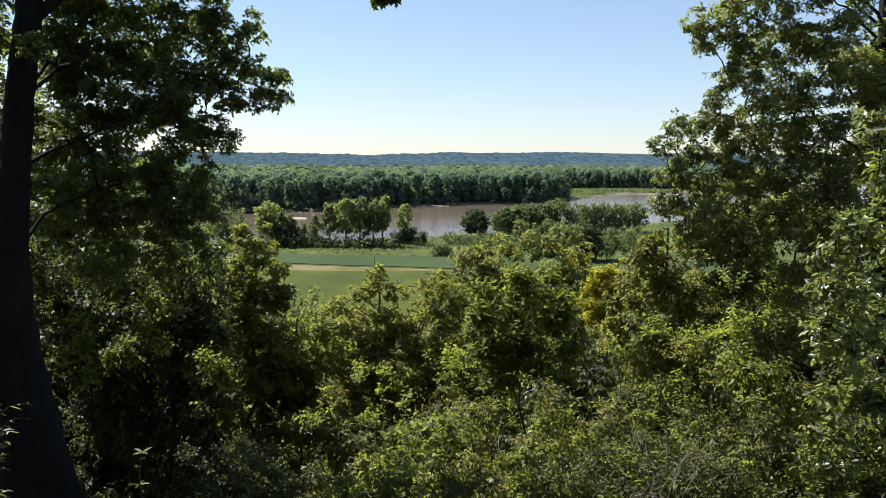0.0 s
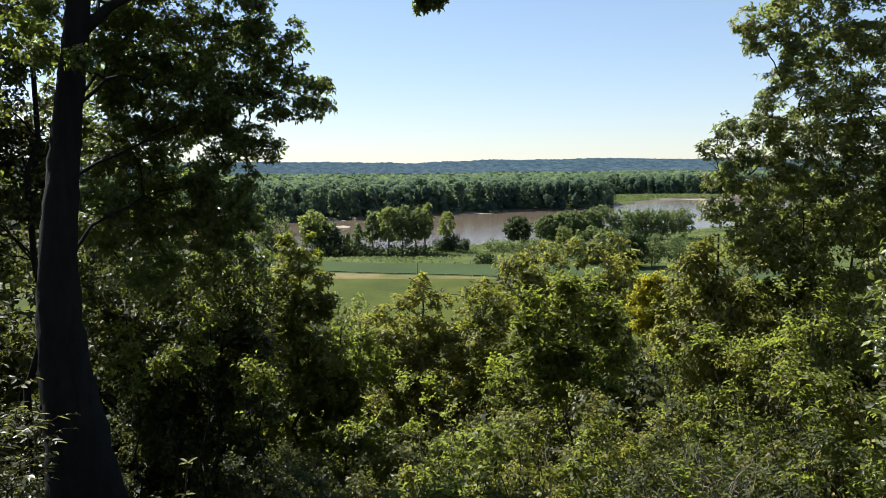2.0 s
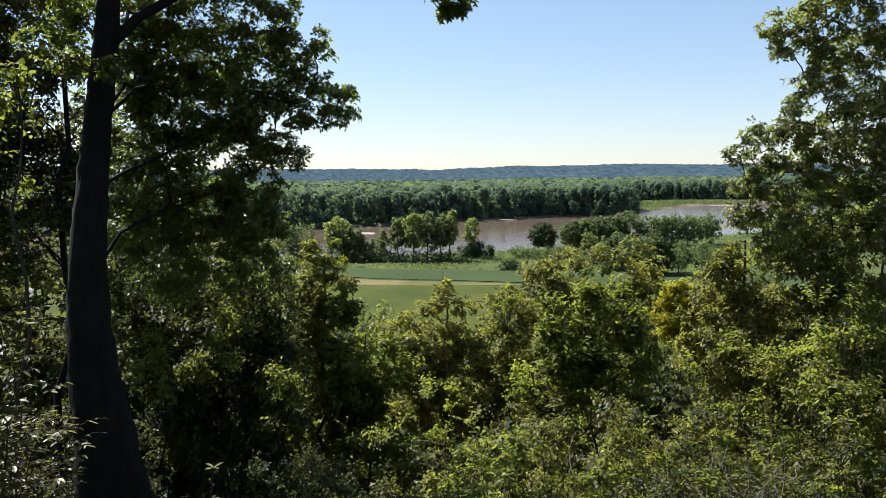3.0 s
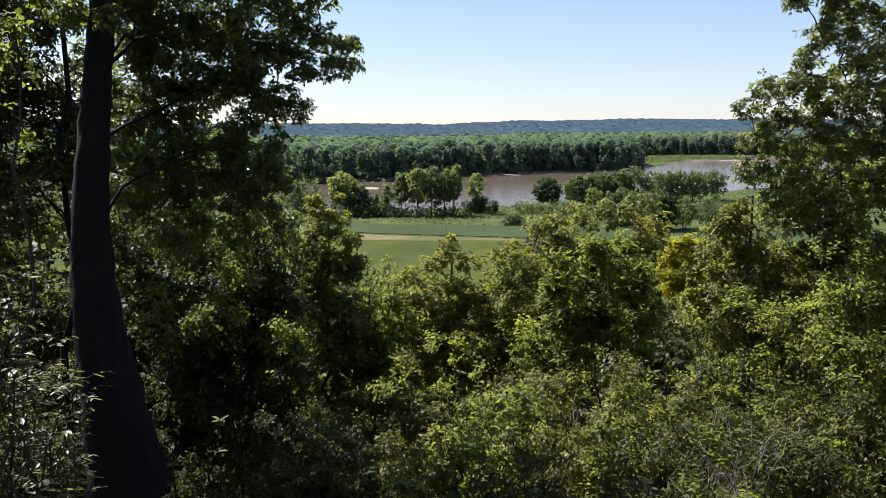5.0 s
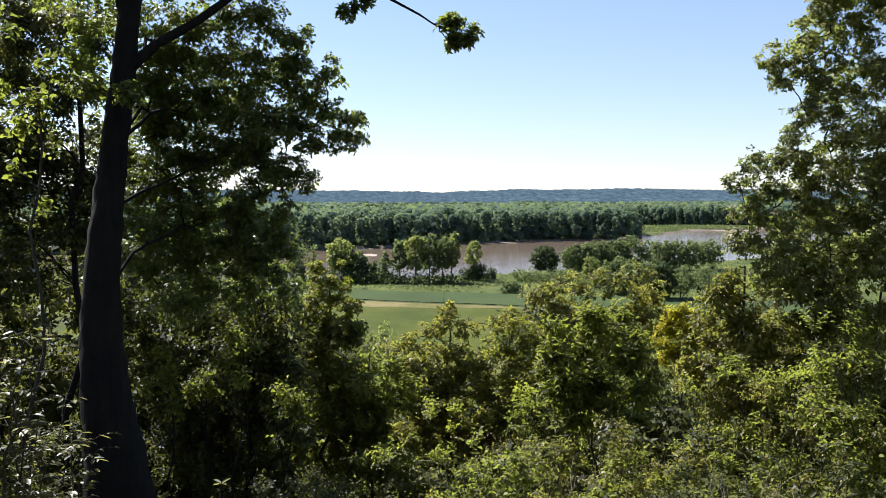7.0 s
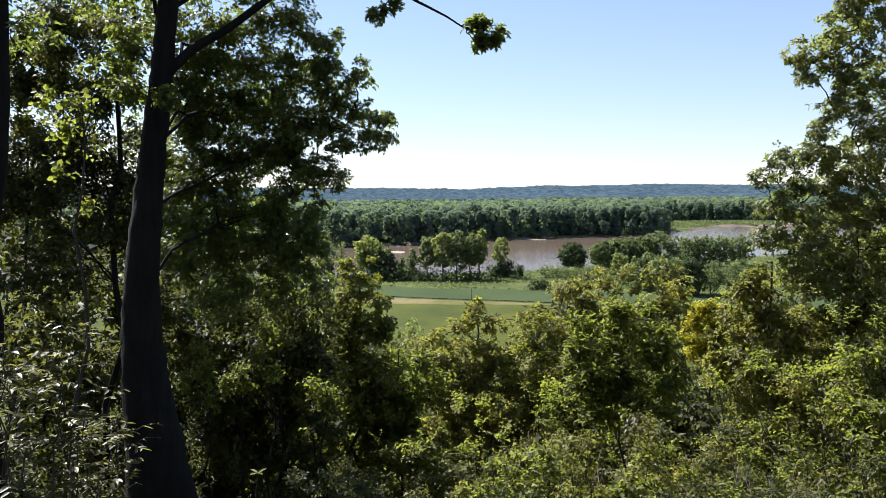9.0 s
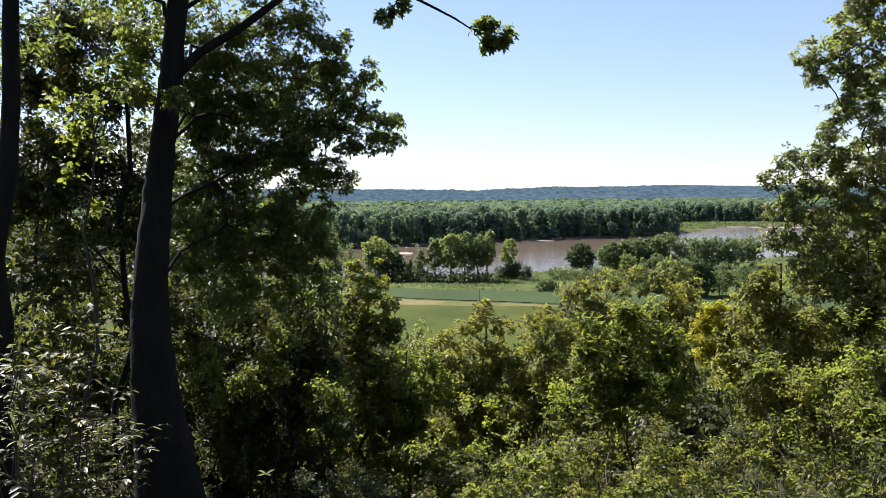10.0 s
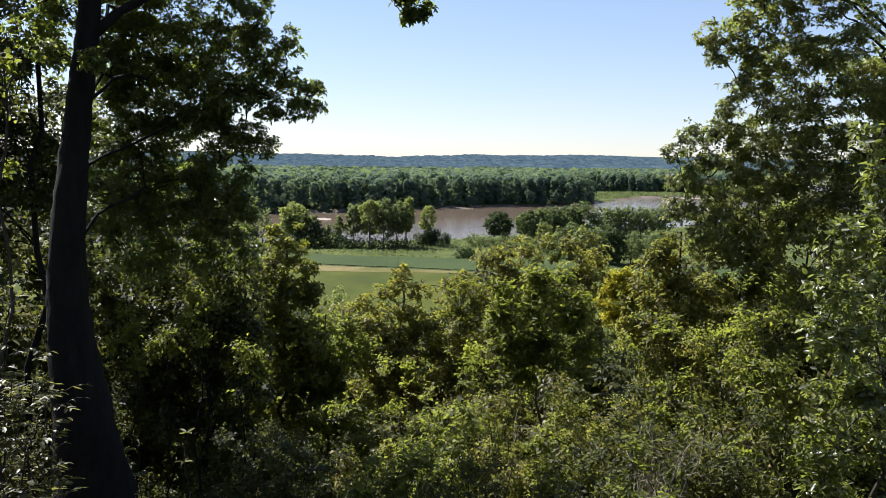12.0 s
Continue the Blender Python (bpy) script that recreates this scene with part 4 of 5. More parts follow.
grow("sunlit_tree", "young tree with a sunlit yellow-green head below the bluff edge", "tree", (-2.08, 16, 28.35), (-1.94, 15.5, 36.38), 0.07,
     [(-1.87, 15.2, 36.25, 0.39), (-1.56, 15.2, 35.83, 0.32), (-2.21, 15.4, 35.92, 0.41), (-1.84, 15.4, 35.26, 0.52), (-2.44, 15.6, 34.99, 0.51), (-1.45, 15.2, 35.18, 0.26), (-2.05, 15.6, 34.4, 0.46), (-2.54, 15.6, 35.57, 0.38), (-2.12, 15.2, 36.52, 0.17)],
     32000, 0.090, WILLOW, PALEBARK, 105, skirt=4, limbs=5, twigs=70, gaps=0.06, clumps=18, crest=0.6, puff=1.3, whorl=True, per=6, fine=True, width=0.46)
grow("sassafras_sapling", "slim sapling with pointed leaves on the slope", "tree", (0.43, 18.5, 26.71), (0.49, 17.8, 35.47), 0.06,
     [(0.49, 17.6, 35.16, 0.3), (0.07, 17.6, 34.8, 0.3), (0.94, 17.6, 34.97, 0.3), (0.43, 17.7, 34.52, 0.45), (-0.44, 17.4, 34.62, 0.34), (-0.78, 17.2, 34.45, 0.32), (-0.08, 17.4, 34.13, 0.52), (0.82, 17.6, 34.08, 0.52),
      (1.5, 17.8, 34.24, 0.43), (1.65, 17.8, 34.99, 0.3), (1.92, 17.8, 35.13, 0.23), (0.56, 17.2, 33.59, 0.58), (1.47, 17.6, 33.49, 0.47), (0.56, 17.6, 35.49, 0.12), (0.36, 17.6, 35.36, 0.11)],
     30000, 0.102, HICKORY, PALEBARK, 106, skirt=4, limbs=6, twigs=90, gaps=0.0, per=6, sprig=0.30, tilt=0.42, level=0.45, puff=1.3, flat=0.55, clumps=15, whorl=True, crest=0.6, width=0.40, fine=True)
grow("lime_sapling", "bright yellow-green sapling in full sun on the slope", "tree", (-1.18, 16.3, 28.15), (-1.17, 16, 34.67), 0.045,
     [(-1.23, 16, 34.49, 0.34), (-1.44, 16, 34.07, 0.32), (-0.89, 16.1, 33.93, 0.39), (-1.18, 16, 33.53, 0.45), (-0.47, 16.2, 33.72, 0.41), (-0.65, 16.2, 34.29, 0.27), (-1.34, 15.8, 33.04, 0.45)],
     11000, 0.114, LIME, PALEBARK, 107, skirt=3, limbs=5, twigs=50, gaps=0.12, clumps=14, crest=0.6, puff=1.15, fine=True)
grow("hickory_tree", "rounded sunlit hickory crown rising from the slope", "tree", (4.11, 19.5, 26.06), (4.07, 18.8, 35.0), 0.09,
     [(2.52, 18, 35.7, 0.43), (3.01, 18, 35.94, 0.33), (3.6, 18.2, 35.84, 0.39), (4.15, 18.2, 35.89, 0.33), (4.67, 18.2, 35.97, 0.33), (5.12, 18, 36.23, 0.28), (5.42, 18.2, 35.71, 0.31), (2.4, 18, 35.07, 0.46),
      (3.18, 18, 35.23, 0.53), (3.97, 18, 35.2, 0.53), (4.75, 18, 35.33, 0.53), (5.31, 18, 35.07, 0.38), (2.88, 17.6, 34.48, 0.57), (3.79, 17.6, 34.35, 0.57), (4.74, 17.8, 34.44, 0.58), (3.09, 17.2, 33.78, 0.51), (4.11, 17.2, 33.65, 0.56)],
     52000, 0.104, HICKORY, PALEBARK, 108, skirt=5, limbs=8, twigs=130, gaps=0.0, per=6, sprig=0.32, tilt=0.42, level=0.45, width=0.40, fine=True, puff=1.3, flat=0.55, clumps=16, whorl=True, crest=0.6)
grow("turning_bush", "tall bush with yellowing leaves on the slope", "bush", (6.6, 19.9, 25.8), (6.5, 19.6, 35.1), 0.05,
     [(6.43, 19.5, 35.05, 0.22), (6.12, 19.5, 34.84, 0.26), (6.76, 19.5, 34.86, 0.28), (5.9, 19.5, 34.45, 0.28), (6.4, 19.4, 34.5, 0.36), (7.05, 19.5, 34.45, 0.32), (6.1, 19.3, 34.0, 0.36), (6.75, 19.3, 33.95, 0.40), (7.3, 19.5, 33.9, 0.32)],
     13000, 0.085, YELLOW, PALEBARK, 109, limbs=5, twigs=50, gaps=0.1, clumps=14, crest=0.6, puff=1.25, fine=True, width=0.4)
grow("turning_bush", "slim bush with yellow-green leaves beside the hickory", "bush", (1.95, 17.2, 27.6), (1.95, 16.9, 35.2), 0.04,
     [(1.91, 16.8, 35.22, 0.24), (1.75, 16.8, 34.8, 0.30), (2.15, 16.8, 34.95, 0.28), (1.92, 16.7, 34.3, 0.36), (1.6, 16.8, 34.4, 0.26), (2.2, 16.7, 34.4, 0.26)],
     7000, 0.09, WILLOW, PALEBARK, 174, skirt=2, limbs=4, twigs=40, gaps=0.1, clumps=12, crest=0.6, fine=True, width=0.42)
# saplings added for sun flecks under the oaks; their bright leaf colour imitates sunlight
for k, (base, top, lobes) in enumerate((
        ((-3.54, 10.6, 31.67), (-3.61, 10.6, 35.9), [(-3.66, 10.6, 35.74, 0.12), (-3.5, 10.5, 35.45, 0.13), (-3.74, 10.5, 35.29, 0.1), (-3.46, 10.5, 35, 0.09)]),
        ((-2.87, 11.6, 31.06), (-2.89, 11.6, 35.93), [(-2.87, 11.6, 35.82, 0.11), (-2.99, 11.5, 35.5, 0.1), (-2.76, 11.5, 35.21, 0.1)]),
        ((-1.94, 11.6, 31.06), (-2, 11.6, 35.05), [(-1.99, 11.6, 34.8, 0.16), (-2.1, 11.5, 35.03, 0.1), (-1.78, 11.5, 34.59, 0.12), (-2.2, 11.4, 34.31, 0.11)]),
        ((-3.0, 12.5, 30.5), (-2.98, 12.5, 35.9), [(-3.0, 12.5, 35.75, 0.16), (-2.8, 12.4, 35.5, 0.13), (-3.15, 12.4, 35.35, 0.14), (-2.95, 12.4, 35.0, 0.10)]),
        ((-2.3, 12.5, 30.5), (-2.35, 12.5, 34.95), [(-2.35, 12.5, 34.8, 0.16), (-2.15, 12.4, 34.6, 0.14), (-2.5, 12.4, 34.45, 0.12), (-2.0, 12.4, 34.75, 0.10)]),
        ((-3.6, 12.5, 30.5), (-3.62, 12.5, 35.2), [(-3.6, 12.5, 35.0, 0.17), (-3.8, 12.4, 34.75, 0.14), (-3.45, 12.4, 34.6, 0.13)]))):
    grow("understorey_sapling", "slim young sapling, bright leaves standing in for sun flecks", "tree", base, top, 0.022, lobes, 800, 0.080, LIME, BARK, 160 + k, group="saplings under the oaks", limbs=3, twigs=16, gaps=0.4)
# a young maple between the two oaks, its top sprays in the sun
sprig = [(-4.26, 9, 39.57, 0.16), (-3.98, 9, 39.6, 0.14), (-4.92, 9, 39.22, 0.13), (-4.53, 9, 39.12, 0.17), (-4.1, 9, 39.36, 0.13), (-4.75, 9.1, 38.84, 0.18), (-4.45, 9.1, 38.6, 0.14), (-4.9, 9.2, 38.3, 0.16), (-4.6, 9.2, 37.9, 0.12)]
young_maple = grow("maple_sapling", "young maple with bright lobed leaves between oak trunks", "tree", (-4.75, 9.1, 32.6), (-4.5, 9, 39.3), 0.035, sprig, 600, 0.075, LIME, PALEBARK, 171, limbs=5, twigs=40, gaps=0.3, level=0.9, fine=True, width=0.8)
leaf_parts(young_maple, [tuple(np.array(q) - np.array((-4.75, 9.1, 32.6, 0.0))) for q in sprig[:5]], 50, 0.085, np.random.default_rng(172), LIME, 0.6, 0.95)
# a sunlit young hickory standing before the taller crowns
grow("hickory_sapling", "young hickory with sunlit sprays of long leaflets", "tree", (2.9, 12.7, 30.35), (2.95, 12.5, 35.9), 0.04,
     [(2.30, 12.4, 35.75, 0.26), (2.85, 12.4, 35.95, 0.28), (3.40, 12.5, 35.85, 0.30), (2.10, 12.3, 35.35, 0.30), (2.70, 12.3, 35.45, 0.34), (3.35, 12.3, 35.35, 0.34), (2.25, 12.2, 34.9, 0.32), (2.90, 12.1, 34.9, 0.36), (3.60, 12.3, 34.85, 0.32), (2.60, 12.0, 34.4, 0.36), (3.25, 12.0, 34.35, 0.36)],
     12500, 0.092, LIME, PALEBARK, 173, limbs=6, twigs=80, gaps=0.25, per=8, sprig=0.34, tilt=0.36, level=0.5, width=0.40, fine=True, puff=1.0, flat=0.42, clumps=14, crest=0.6)
# the broad tree on the other side of the view
grow("broad_oak_tree", "broad sunlit oak with heavy foliage framing the view", "tree", (10.49, 13.8, 29.7), (9.41, 13.6, 44.16), 0.20,
     [(5.49, 12.8, 38.6, 0.24), (5.29, 12.8, 38.27, 0.22), (5.87, 13, 38.2, 0.35), (6.01, 12.9, 38.61, 0.24), (6.39, 12.9, 38.74, 0.36), (6.18, 12.9, 39.13, 0.24), (6.49, 12.9, 39.42, 0.36),
      (5.85, 12.8, 40.27, 0.29), (6.02, 12.8, 39.86, 0.25), (6.26, 12.8, 40.11, 0.33), (6.73, 13, 39.92, 0.44), (6.5, 13, 40.67, 0.46), (7.09, 13.2, 39.45, 0.56),
      (5.44, 12.8, 37.83, 0.31), (5.99, 13, 37.69, 0.42), (6.43, 13.1, 38.06, 0.48), (7.11, 13.2, 38.53, 0.69), (5.56, 12.8, 37.23, 0.4), (6.26, 13, 37.12, 0.51), (5.86, 12.9, 36.66, 0.46), (7.03, 13.2, 37.49, 0.62), (7.08, 13.2, 36.63, 0.62), (8.16, 13.4, 37.39, 0.8), (7.95, 13.4, 38.91, 0.76), (7.76, 13.4, 40.11, 0.76),
      (7.14, 13.2, 40.8, 0.56), (9.27, 13.6, 38.35, 0.96), (9.14, 13.6, 39.87, 0.96), (9.42, 13.6, 36.59, 0.96), (7.95, 13.4, 41.38, 0.85), (8.17, 13.4, 35.92, 0.66), (7.29, 13.2, 35.85, 0.56), (6.59, 13.2, 36.24, 0.52), (8.84, 13.4, 35.02, 0.85), (6.75, 13, 41.32, 0.5), (7.24, 13.2, 42.03, 0.84), (8.07, 13.4, 34.71, 0.66), (8.33, 13.1, 38.98, 0.74), (8.51, 13.1, 37.97, 0.74), (8.25, 13.1, 39.98, 0.74), (7.78, 13, 38.15, 0.55), (8.33, 13.2, 40.89, 0.84), (8.56, 13.2, 36.92, 0.75), (9.32, 13.2, 39.17, 0.84), (7.35, 13, 37.59, 0.46), (7.68, 13, 37.03, 0.46), (7.16, 13, 38.97, 0.46), (6.77, 13, 37.96, 0.42), (6.2, 13.8, 37.02, 0.40), (6.8, 13.8, 37.13, 0.45), (7.4, 13.8, 36.92, 0.45), (6.45, 13.8, 36.62, 0.42), (7.1, 13.8, 36.5, 0.45), (7.8, 13.8, 36.6, 0.45)],
     108000, 0.082, BROAD, BARK, 110, limbs=12, twigs=150, r1=0.45, gaps=0.04, width=0.44, tilt=0.4, whorl=True, per=6, crest=0.6, clumps=20, puff=1.2)
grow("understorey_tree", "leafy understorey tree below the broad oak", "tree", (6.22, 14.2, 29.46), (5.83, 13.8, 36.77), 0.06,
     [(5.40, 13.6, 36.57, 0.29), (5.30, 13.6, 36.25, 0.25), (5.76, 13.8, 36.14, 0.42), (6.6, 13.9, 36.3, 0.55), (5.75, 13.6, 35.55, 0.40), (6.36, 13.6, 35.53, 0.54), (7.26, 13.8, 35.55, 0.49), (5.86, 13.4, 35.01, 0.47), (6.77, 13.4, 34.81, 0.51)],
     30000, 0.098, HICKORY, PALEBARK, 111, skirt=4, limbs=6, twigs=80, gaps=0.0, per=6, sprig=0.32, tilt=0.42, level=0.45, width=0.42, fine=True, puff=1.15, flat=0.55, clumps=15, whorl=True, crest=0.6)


# unseen woods, added to block light: bluff top behind the viewer, slope beside it
for k, (x, y) in enumerate(((-8, -7), (-2.5, -9), (3.5, -8), (9, -6.5), (-13, -1), (14, -2), (0, -15), (8, -14), (-8, -15), (18, 4), (-14, 9), (-15, 14.5), (-17, 20))):
    rng_ = np.random.default_rng(700 + k)
    z = float(slope(np.array(float(y))))
    heads = [(x + rng_.uniform(-2.6, 2.6), y + rng_.uniform(-2.2, 2.2), z + h, rng_.uniform(1.3, 2.0)) for h in (2.5, 3.5, 4.5, 5.5, 6.5, 7.5, 8.5, 10, 11.5, 13, 6, 9, 12)]
    grow("shading_oak", "unseen leafy oak added to shade the overlook", "tree", (x, y, z), (x, y, z + 12), 0.18, heads, 1700, 0.62, OAK, BARK, 710 + k, group="oaks of the wood", limbs=4, twigs=20, gaps=0.0, r1=0.5, puff=1.6)
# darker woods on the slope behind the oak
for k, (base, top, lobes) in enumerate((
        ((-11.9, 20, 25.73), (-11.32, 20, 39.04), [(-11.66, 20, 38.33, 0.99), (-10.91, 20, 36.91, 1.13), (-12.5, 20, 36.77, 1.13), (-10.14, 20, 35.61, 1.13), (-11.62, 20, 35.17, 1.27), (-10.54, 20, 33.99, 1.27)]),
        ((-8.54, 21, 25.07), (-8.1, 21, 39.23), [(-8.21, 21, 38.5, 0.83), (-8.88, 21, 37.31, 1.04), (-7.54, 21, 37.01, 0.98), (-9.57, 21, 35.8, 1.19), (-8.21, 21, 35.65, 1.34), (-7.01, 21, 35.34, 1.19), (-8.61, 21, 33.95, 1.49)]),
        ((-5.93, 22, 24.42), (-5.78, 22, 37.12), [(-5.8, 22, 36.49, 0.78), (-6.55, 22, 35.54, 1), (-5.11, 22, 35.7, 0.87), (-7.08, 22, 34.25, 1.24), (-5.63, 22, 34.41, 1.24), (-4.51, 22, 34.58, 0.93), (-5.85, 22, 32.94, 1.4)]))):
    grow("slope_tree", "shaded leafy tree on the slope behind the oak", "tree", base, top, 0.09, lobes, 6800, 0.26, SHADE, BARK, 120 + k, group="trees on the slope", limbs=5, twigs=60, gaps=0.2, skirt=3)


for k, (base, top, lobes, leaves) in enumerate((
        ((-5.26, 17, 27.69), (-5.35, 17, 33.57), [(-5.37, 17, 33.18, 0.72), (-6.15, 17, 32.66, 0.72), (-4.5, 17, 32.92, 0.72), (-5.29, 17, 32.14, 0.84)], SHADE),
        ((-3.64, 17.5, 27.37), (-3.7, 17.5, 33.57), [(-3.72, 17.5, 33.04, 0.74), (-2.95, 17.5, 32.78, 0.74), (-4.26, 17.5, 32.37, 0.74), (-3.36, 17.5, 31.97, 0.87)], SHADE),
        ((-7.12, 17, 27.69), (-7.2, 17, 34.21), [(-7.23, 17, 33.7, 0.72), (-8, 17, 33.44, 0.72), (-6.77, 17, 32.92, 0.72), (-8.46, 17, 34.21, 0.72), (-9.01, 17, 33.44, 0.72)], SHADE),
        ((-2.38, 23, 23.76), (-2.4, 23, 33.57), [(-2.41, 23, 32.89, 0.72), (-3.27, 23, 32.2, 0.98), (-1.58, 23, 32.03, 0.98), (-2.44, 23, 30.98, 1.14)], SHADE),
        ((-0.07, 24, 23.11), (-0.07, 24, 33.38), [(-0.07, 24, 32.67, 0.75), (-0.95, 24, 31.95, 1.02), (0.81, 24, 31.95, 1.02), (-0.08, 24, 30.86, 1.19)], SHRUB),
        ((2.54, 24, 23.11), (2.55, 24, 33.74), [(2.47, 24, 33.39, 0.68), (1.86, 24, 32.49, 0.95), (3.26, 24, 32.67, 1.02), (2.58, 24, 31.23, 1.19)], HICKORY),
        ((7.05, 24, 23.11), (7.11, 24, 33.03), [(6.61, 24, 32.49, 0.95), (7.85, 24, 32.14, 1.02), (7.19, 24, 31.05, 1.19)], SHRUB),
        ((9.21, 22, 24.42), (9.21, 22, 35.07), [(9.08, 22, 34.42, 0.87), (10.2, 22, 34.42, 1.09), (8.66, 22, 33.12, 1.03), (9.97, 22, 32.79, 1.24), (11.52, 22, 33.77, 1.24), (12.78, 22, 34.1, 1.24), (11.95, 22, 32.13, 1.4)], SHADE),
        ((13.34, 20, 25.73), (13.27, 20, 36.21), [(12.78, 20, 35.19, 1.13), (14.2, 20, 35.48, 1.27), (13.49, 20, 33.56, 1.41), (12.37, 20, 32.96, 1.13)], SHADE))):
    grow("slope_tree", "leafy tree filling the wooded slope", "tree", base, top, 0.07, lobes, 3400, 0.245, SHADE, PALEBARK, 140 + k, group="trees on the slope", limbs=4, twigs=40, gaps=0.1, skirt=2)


# fillers added in dark leaves so gaps between crowns read as deep shade
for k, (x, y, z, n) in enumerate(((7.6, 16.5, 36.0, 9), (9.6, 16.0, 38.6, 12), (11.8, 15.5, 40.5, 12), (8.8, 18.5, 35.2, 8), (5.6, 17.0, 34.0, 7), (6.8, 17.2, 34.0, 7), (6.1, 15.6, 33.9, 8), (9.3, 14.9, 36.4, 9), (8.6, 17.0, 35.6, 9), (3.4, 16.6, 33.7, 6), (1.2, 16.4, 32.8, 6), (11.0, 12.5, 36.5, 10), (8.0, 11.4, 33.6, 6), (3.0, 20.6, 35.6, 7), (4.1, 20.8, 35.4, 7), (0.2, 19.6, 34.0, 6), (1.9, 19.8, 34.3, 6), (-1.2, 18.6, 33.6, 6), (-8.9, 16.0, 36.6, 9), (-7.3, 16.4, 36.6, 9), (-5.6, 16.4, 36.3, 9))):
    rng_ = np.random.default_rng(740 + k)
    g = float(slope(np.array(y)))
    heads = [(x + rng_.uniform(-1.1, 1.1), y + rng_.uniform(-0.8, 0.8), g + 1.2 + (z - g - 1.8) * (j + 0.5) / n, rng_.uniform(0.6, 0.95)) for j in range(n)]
    grow("slope_tree", "dark filler tree behind gaps in the wood", "tree", (x, y, g), (x, y, z - 1.8), 0.06, heads, 480 * n, 0.19, SHADE, BARK, 750 + k, group="trees on the slope", limbs=4, twigs=40, gaps=0.0, puff=1.3, clumps=14)


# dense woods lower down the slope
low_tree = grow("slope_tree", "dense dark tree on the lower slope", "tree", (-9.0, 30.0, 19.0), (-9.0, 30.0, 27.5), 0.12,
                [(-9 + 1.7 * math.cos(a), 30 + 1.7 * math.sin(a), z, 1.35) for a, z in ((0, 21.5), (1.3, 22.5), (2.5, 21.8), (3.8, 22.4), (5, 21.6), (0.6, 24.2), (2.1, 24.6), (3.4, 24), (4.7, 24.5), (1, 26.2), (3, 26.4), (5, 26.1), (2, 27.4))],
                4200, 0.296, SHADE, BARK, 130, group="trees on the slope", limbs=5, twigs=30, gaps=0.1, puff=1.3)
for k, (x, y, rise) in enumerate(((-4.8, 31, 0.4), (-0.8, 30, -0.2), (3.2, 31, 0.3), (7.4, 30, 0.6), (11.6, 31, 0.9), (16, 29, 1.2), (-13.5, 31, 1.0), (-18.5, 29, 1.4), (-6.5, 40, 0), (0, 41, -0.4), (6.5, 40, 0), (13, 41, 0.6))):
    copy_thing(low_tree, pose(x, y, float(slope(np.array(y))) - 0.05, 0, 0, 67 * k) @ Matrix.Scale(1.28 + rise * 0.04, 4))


def shrub(name, label, base, height, spread, leaves, seed, count, size, group="shrubs on the slope", stems=7, gaps=0.25, single=0, **kw):
    """A many-stemmed shrub of single leaves."""
    rng = np.random.default_rng(seed)
    root = thing(name, base, label, "shrub", group)
    lobes = []
    for k in range(stems):
        a = 6.283 * (k + rng.random() * 0.7) / stems
        tip = np.array((math.cos(a) * spread * rng.uniform(0.35, 0.9), math.sin(a) * spread * rng.uniform(0.35, 0.9), height * rng.uniform(0.72, 1.0)))
        way = bend((math.cos(a) * 0.08, math.sin(a) * 0.08, -0.2), tip, rng, 7, 0.10, 0.03)
        part("stem", mesh_of("stem", *tube_arrays(way, np.linspace(0.014, 0.004, 7), 6), 4, PALEBARK), root)
        for t in ((0.5, 0.75, 1.0) if height < 2.2 else (0.4, 0.6, 0.8, 1.0)):
            p = way[int(t * 6)]
            lobes.append((*(p + rng.normal(0, 0.12 * spread, 3)), spread * rng.uniform(0.22, 0.38)))
    (v, f), _ = foliage(lobes, count, size, rng, gaps=gaps, **kw)
    part("crown", mesh_of("crown", v, f, 4, leaves), root, "", "stuff")
    if single:
        leaf_parts(root, lobes, single, size * 1.15, rng, leaves)
    return root


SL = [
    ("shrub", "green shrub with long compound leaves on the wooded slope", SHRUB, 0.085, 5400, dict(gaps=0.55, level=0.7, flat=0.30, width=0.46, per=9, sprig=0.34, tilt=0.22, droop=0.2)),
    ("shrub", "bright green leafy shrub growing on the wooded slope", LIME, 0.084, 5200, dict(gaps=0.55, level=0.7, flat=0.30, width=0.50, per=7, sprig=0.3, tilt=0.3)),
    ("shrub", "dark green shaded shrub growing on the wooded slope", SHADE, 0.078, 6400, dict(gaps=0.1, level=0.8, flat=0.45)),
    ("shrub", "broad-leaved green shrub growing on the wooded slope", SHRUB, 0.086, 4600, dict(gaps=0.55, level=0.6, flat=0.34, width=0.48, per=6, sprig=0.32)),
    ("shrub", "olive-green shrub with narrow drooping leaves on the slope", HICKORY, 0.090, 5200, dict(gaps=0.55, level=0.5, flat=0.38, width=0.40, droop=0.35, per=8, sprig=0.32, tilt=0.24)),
]
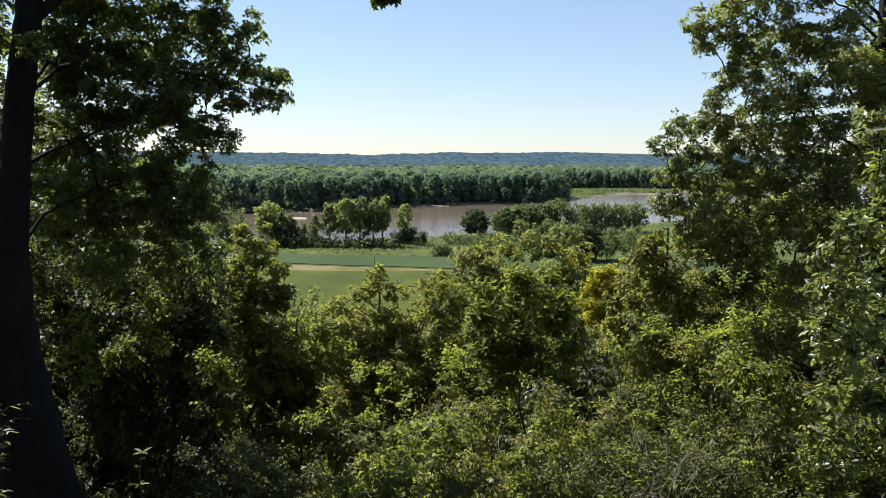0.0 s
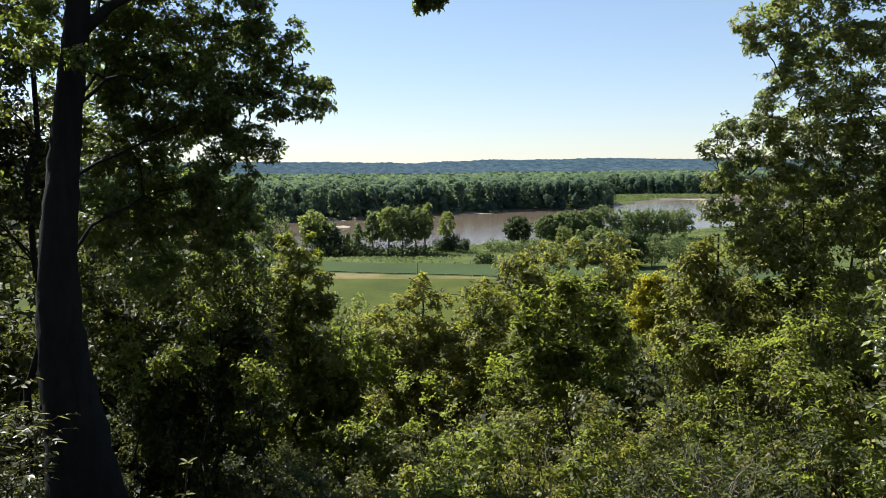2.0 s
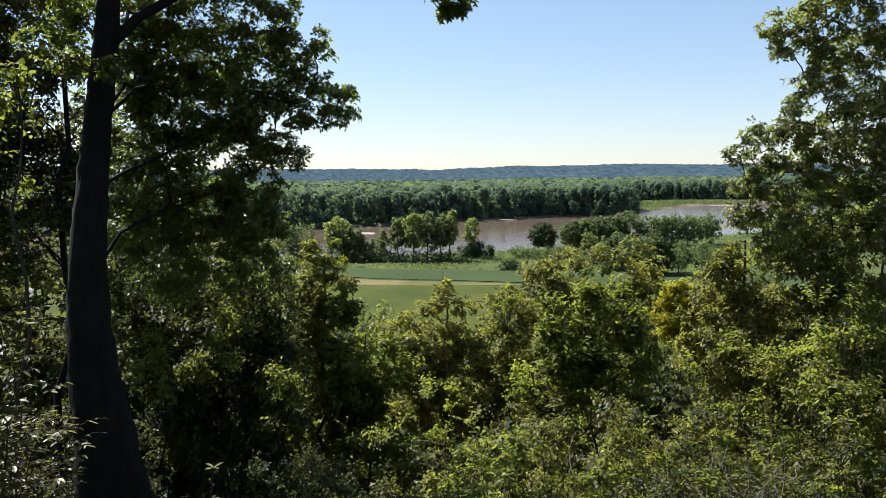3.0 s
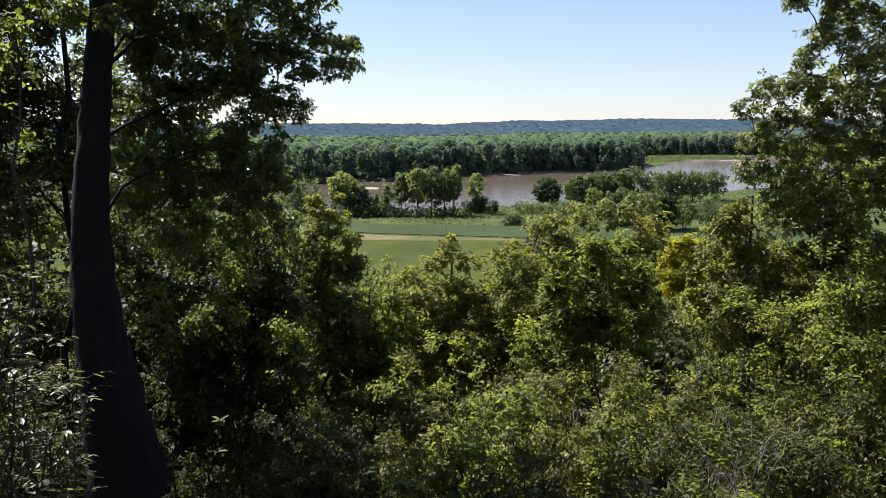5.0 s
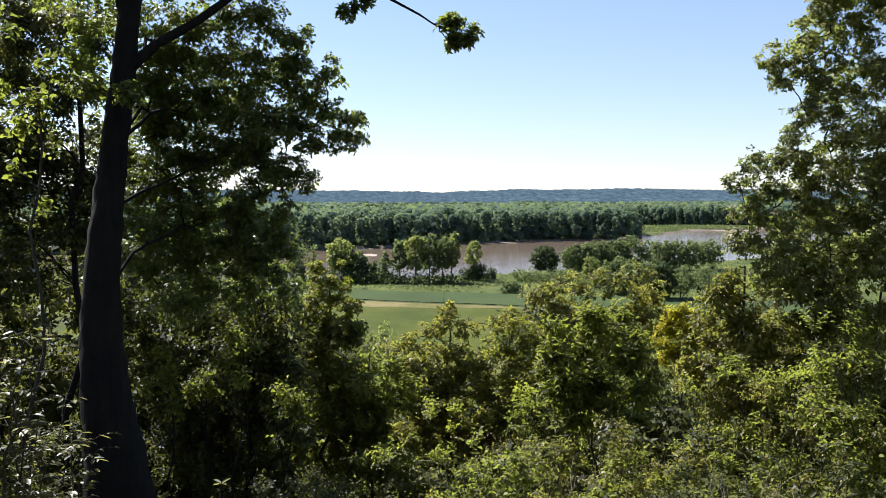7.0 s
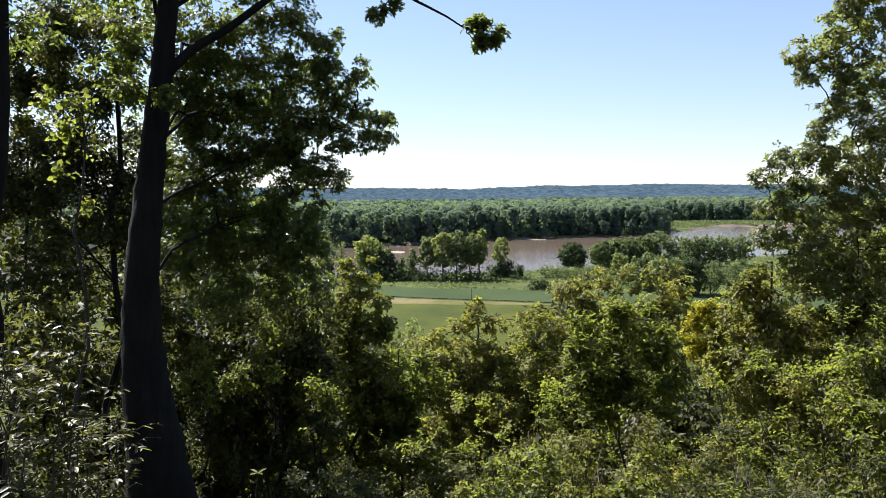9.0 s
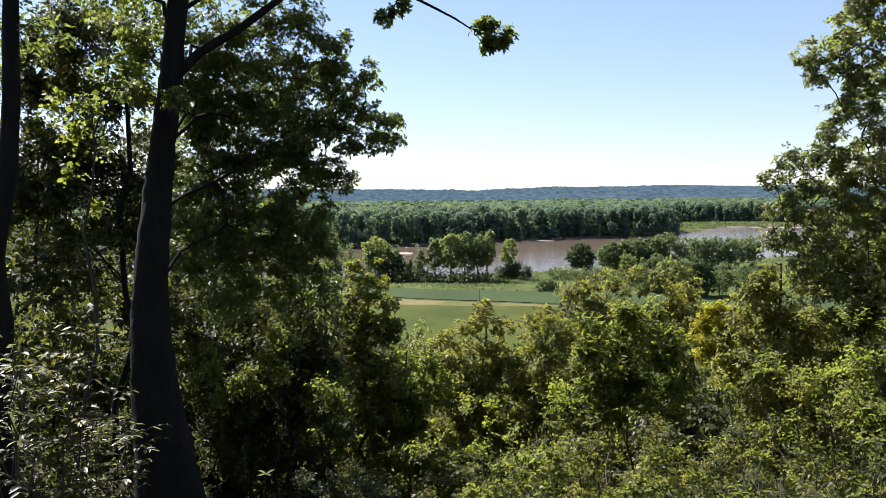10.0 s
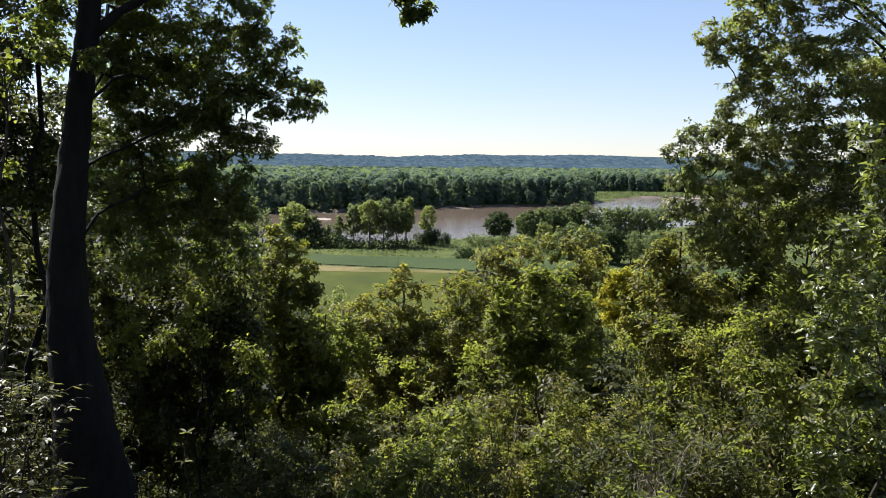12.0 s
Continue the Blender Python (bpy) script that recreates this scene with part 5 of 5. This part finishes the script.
# kinds 1 and 2 also pick lighter or darker leaves to imitate sun and shade
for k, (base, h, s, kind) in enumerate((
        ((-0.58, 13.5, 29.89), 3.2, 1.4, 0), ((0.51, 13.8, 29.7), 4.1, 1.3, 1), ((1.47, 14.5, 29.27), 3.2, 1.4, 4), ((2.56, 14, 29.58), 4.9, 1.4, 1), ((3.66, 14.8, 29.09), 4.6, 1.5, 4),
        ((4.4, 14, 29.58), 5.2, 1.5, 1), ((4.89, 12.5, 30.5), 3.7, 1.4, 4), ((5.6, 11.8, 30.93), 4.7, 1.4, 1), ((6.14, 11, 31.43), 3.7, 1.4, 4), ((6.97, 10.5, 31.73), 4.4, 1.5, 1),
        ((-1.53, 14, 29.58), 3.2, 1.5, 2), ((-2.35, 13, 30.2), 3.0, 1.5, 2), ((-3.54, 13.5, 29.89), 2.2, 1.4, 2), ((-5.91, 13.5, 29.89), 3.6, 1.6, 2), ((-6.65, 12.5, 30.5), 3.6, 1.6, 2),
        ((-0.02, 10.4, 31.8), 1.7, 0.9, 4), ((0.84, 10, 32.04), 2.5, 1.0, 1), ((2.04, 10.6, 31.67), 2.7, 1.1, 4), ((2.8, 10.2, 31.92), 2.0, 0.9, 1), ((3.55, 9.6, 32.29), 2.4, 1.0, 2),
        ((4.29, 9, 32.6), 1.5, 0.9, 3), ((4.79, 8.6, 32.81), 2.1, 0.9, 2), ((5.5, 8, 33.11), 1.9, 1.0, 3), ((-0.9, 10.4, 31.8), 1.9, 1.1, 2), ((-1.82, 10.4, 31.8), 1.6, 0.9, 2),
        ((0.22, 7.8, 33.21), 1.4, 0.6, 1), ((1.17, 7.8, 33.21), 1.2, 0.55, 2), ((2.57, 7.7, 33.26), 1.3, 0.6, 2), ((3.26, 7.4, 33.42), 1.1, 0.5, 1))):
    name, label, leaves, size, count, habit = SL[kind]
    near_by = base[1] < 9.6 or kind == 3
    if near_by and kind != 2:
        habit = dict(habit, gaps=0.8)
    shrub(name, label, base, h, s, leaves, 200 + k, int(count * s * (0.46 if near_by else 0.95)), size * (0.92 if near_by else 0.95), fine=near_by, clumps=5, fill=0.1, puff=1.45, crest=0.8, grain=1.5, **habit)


def layered_shrub(label, base, height, spread, seed, tiers=9, size=0.10):
    """A shrub of upright stems with level side branches, each set with two rows of flat leaves."""
    rng = np.random.default_rng(seed)
    root = thing("viburnum_shrub", base, label, "shrub", "shrubs beside the oak")
    bm = bmesh.new()
    mid = [bm.verts.new((0, y, -0.12 * y * y)) for y in (0.0, 0.3, 0.62, 1.0)]
    for sgn in (1, -1):
        rim = [bm.verts.new((sgn * x * 0.5, y, z)) for x, y, z in ((0.36, 0.20, 0.07), (0.46, 0.48, 0.05), (0.26, 0.8, -0.05))]
        for quad in ((mid[0], mid[1], rim[0]), (mid[1], mid[2], rim[1], rim[0]), (mid[2], mid[3], rim[2], rim[1])):
            bm.faces.new(quad if sgn > 0 else tuple(reversed(quad)))
    me = bpy.data.meshes.new("leaf")
    bm.to_mesh(me)
    bm.free()
    me.materials.append(NEARLEAF)
    twigs, count, more = [], 0, []
    for k in range(6):
        a = 6.283 * (k + rng.random() * 0.7) / 6
        tip = (math.cos(a) * spread * 0.55, math.sin(a) * spread * 0.55, height * rng.uniform(0.75, 1.0))
        way = bend((math.cos(a) * 0.08, math.sin(a) * 0.08, -0.2), tip, rng, 10, 0.06, 0.02)
        part("stem", mesh_of("stem", *tube_arrays(way, np.linspace(0.016, 0.005, 10), 6), 4, PALEBARK), root)
        for j in range(tiers):
            p = way[min(9, 4 + int(5.9 * j / tiers))]
            h = rng.uniform(0, 6.283)
            reach = spread * rng.uniform(0.35, 0.75)
            side = bend(p, p + np.array((math.cos(h) * reach, math.sin(h) * reach, 0.06)), rng, 6, 0.08, 0.02)
            twigs.append(tube_arrays(side, np.linspace(0.005, 0.002, 6), 4))
            for q in range(1, 6):
                for turn in (1, -1):
                    d = side[q] - side[q - 1]
                    head = math.atan2(d[1], d[0]) + turn * rng.uniform(0.7, 1.2)
                    along = Vector((math.cos(head), math.sin(head), rng.normal(-0.12, 0.16))).normalized()
                    up = Vector((rng.normal(0, 0.22), rng.normal(0, 0.22), 1))
                    across = along.cross(up).normalized()
                    m = Matrix.Translation(Vector(side[q])) @ Matrix((across, along, across.cross(along))).transposed().to_4x4() @ Matrix.Scale(size * rng.uniform(0.6, 1.2), 4)
                    if rng.random() < 0.50:
                        continue
                    if count < 290 and rng.random() < 0.62:
                        leaf = part("leaf", me, root)
                        leaf.matrix_basis = m
                        count += 1
                    else:
                        more.append((np.array(side[q]), np.array(along), np.array(across.cross(along)), size * rng.uniform(0.6, 1.2)))
    part("twig", mesh_of("twig", *join_tubes(twigs), 4, PALEBARK), root, "", "stuff")
    v, f = leaf_arrays(*(np.array([q[i] for q in more]) for i in range(4)), 0.46, 0.12, 0.12)
    part("crown", mesh_of("crown", v, f, 4, NEARLEAF), root, "", "stuff")
    return root


# the glossy shrubs close by the oak's trunk
layered_shrub("glossy-leaved shrub catching the sun beside the oak trunk", (-3.66, 7.4, 33.42), 2.5, 0.5, 301, 16, 0.105)
layered_shrub("glossy-leaved shrub catching the sun beside the oak trunk", (-4.01, 7, 33.62), 3.1, 0.7, 302, 17, 0.105)
layered_shrub("glossy-leaved shrub catching the sun beside the oak trunk", (-5.02, 7.4, 33.42), 3.2, 0.75, 303, 8, 0.100)
layered_shrub("low shrub with large pale-green leaves beside the oak", (-3.01, 6, 34.13), 0.95, 0.45, 304, 6, 0.14)
# leafy branch reaching in near the broad oak
sprays = [(5.70, 7.6, 38.37, 0.20), (5.75, 7.6, 37.96, 0.22), (5.32, 7.6, 37.25, 0.20), (5.62, 7.6, 37.38, 0.24), (5.95, 7.7, 37.25, 0.30), (5.26, 7.6, 36.74, 0.20), (5.58, 7.6, 36.62, 0.24), (5.93, 7.7, 36.5, 0.30),
          (5.24, 7.6, 36.12, 0.18), (5.60, 7.6, 36.0, 0.26), (5.95, 7.7, 35.8, 0.30), (5.34, 7.6, 35.5, 0.20), (5.66, 7.6, 35.35, 0.26), (6.1, 7.7, 35.1, 0.30), (5.6, 7.6, 34.75, 0.24),
          (5.4, 7.5, 34.9, 0.24), (5.85, 7.5, 35.5, 0.24), (5.3, 7.4, 34.4, 0.18)]
sapling = grow("maple_sapling", "young maple with large sunlit leaves near the bluff edge", "tree", (6.25, 7.9, 33.1), (6.2, 7.8, 38.6), 0.03, sprays, 3600, 0.090, GLOSSY, PALEBARK, 112, limbs=7, twigs=60, gaps=0.45, level=0.7, fine=True, width=0.55, clumps=8, flat=0.3)
leaf_parts(sapling, [tuple(np.array(q) - np.array((6.25, 7.9, 33.1, 0.0))) for q in sprays], 240, 0.10, np.random.default_rng(401), GLOSSY, 0.7)


def rosette(label, base, height, leaves, size, seed):
    """A woodland plant: one stem with a whorl of long leaves, and a smaller whorl above."""
    rng = np.random.default_rng(seed)
    root = thing("woodland_plant", base, label, "plant", "plants under the oak")
    way = bend((0, 0, -0.1), (0.05, 0, height), rng, 6, 0, 0.02)
    part("stem", mesh_of("stem", *tube_arrays(way, np.linspace(0.012, 0.006, 6), 6), 4, PALEBARK), root)
    for ring, z, k in ((0, height * 0.72, 0.85), (1, height, 1.0)):
        for j in range(leaves):
            a = 6.283 * (j + 0.5 * ring + rng.uniform(-0.2, 0.2)) / leaves
            d = np.array((math.cos(a), math.sin(a), 0.35 + 0.2 * ring))
            v, f = leaf_arrays(np.array([way[-1 - (1 - ring)]]), d[None], np.array(((0, 0, 1.0),)), np.array((size * k,)), 0.34, 0.1, 0.3)
            part("leaf", mesh_of("leaf", v, f, 4, NEARLEAF), root)
    return root


rosette("tall plant with a whorl of long pale leaves in shade", (-2.31, 8.6, 32.81), 1.80, 4, 0.135, 501)
rosette("low plant with long green leaves in shade", (-2.88, 8.6, 32.81), 1.25, 5, 0.11, 503)


def dead_brush(label, base, height, spread, seed, count=14):
    """A tangle of bare, bleached twigs."""
    rng = np.random.default_rng(seed)
    root = thing("dead_brush", base, label, "brush", "dead brush on the slope")
    for k in range(count):
        a = rng.uniform(0, 6.28)
        tip = (math.cos(a) * spread * rng.uniform(0.3, 1), math.sin(a) * spread * rng.uniform(0.3, 1), height * rng.uniform(0.5, 1))
        way = bend((rng.normal(0, 0.1), rng.normal(0, 0.1), -0.1), tip, rng, 9, rng.uniform(0, 0.25), 0.03)
        tubes = [tube_arrays(way, np.linspace(0.011, 0.003, 9), 5)]
        for q in range(4):
            p = way[rng.integers(4, 9)]
            tubes.append(tube_arrays(bend(p, p + rng.normal(0, 0.22, 3) + np.array((0, 0, 0.1)), rng, 5, 0.05, 0.06), np.linspace(0.005, 0.002, 5), 4))
        part("twig", mesh_of("twig", *join_tubes(tubes), 4, DEADWOOD), root)
    return root


dead_brush("tangle of bare pale twigs among the shrubs", (3.68, 8.2, 33.01), 1.9, 0.7, 601)
dead_brush("tangle of bare pale twigs among the shrubs", (3.54, 8.5, 32.86), 1.7, 0.5, 602)
dead_brush("bare grey twigs below the saplings", (0.9, 12.2, 30.69), 3.0, 0.9, 603)
dead_brush("bare grey twigs below the saplings", (1.65, 10, 32.04), 1.9, 0.6, 604, 10)
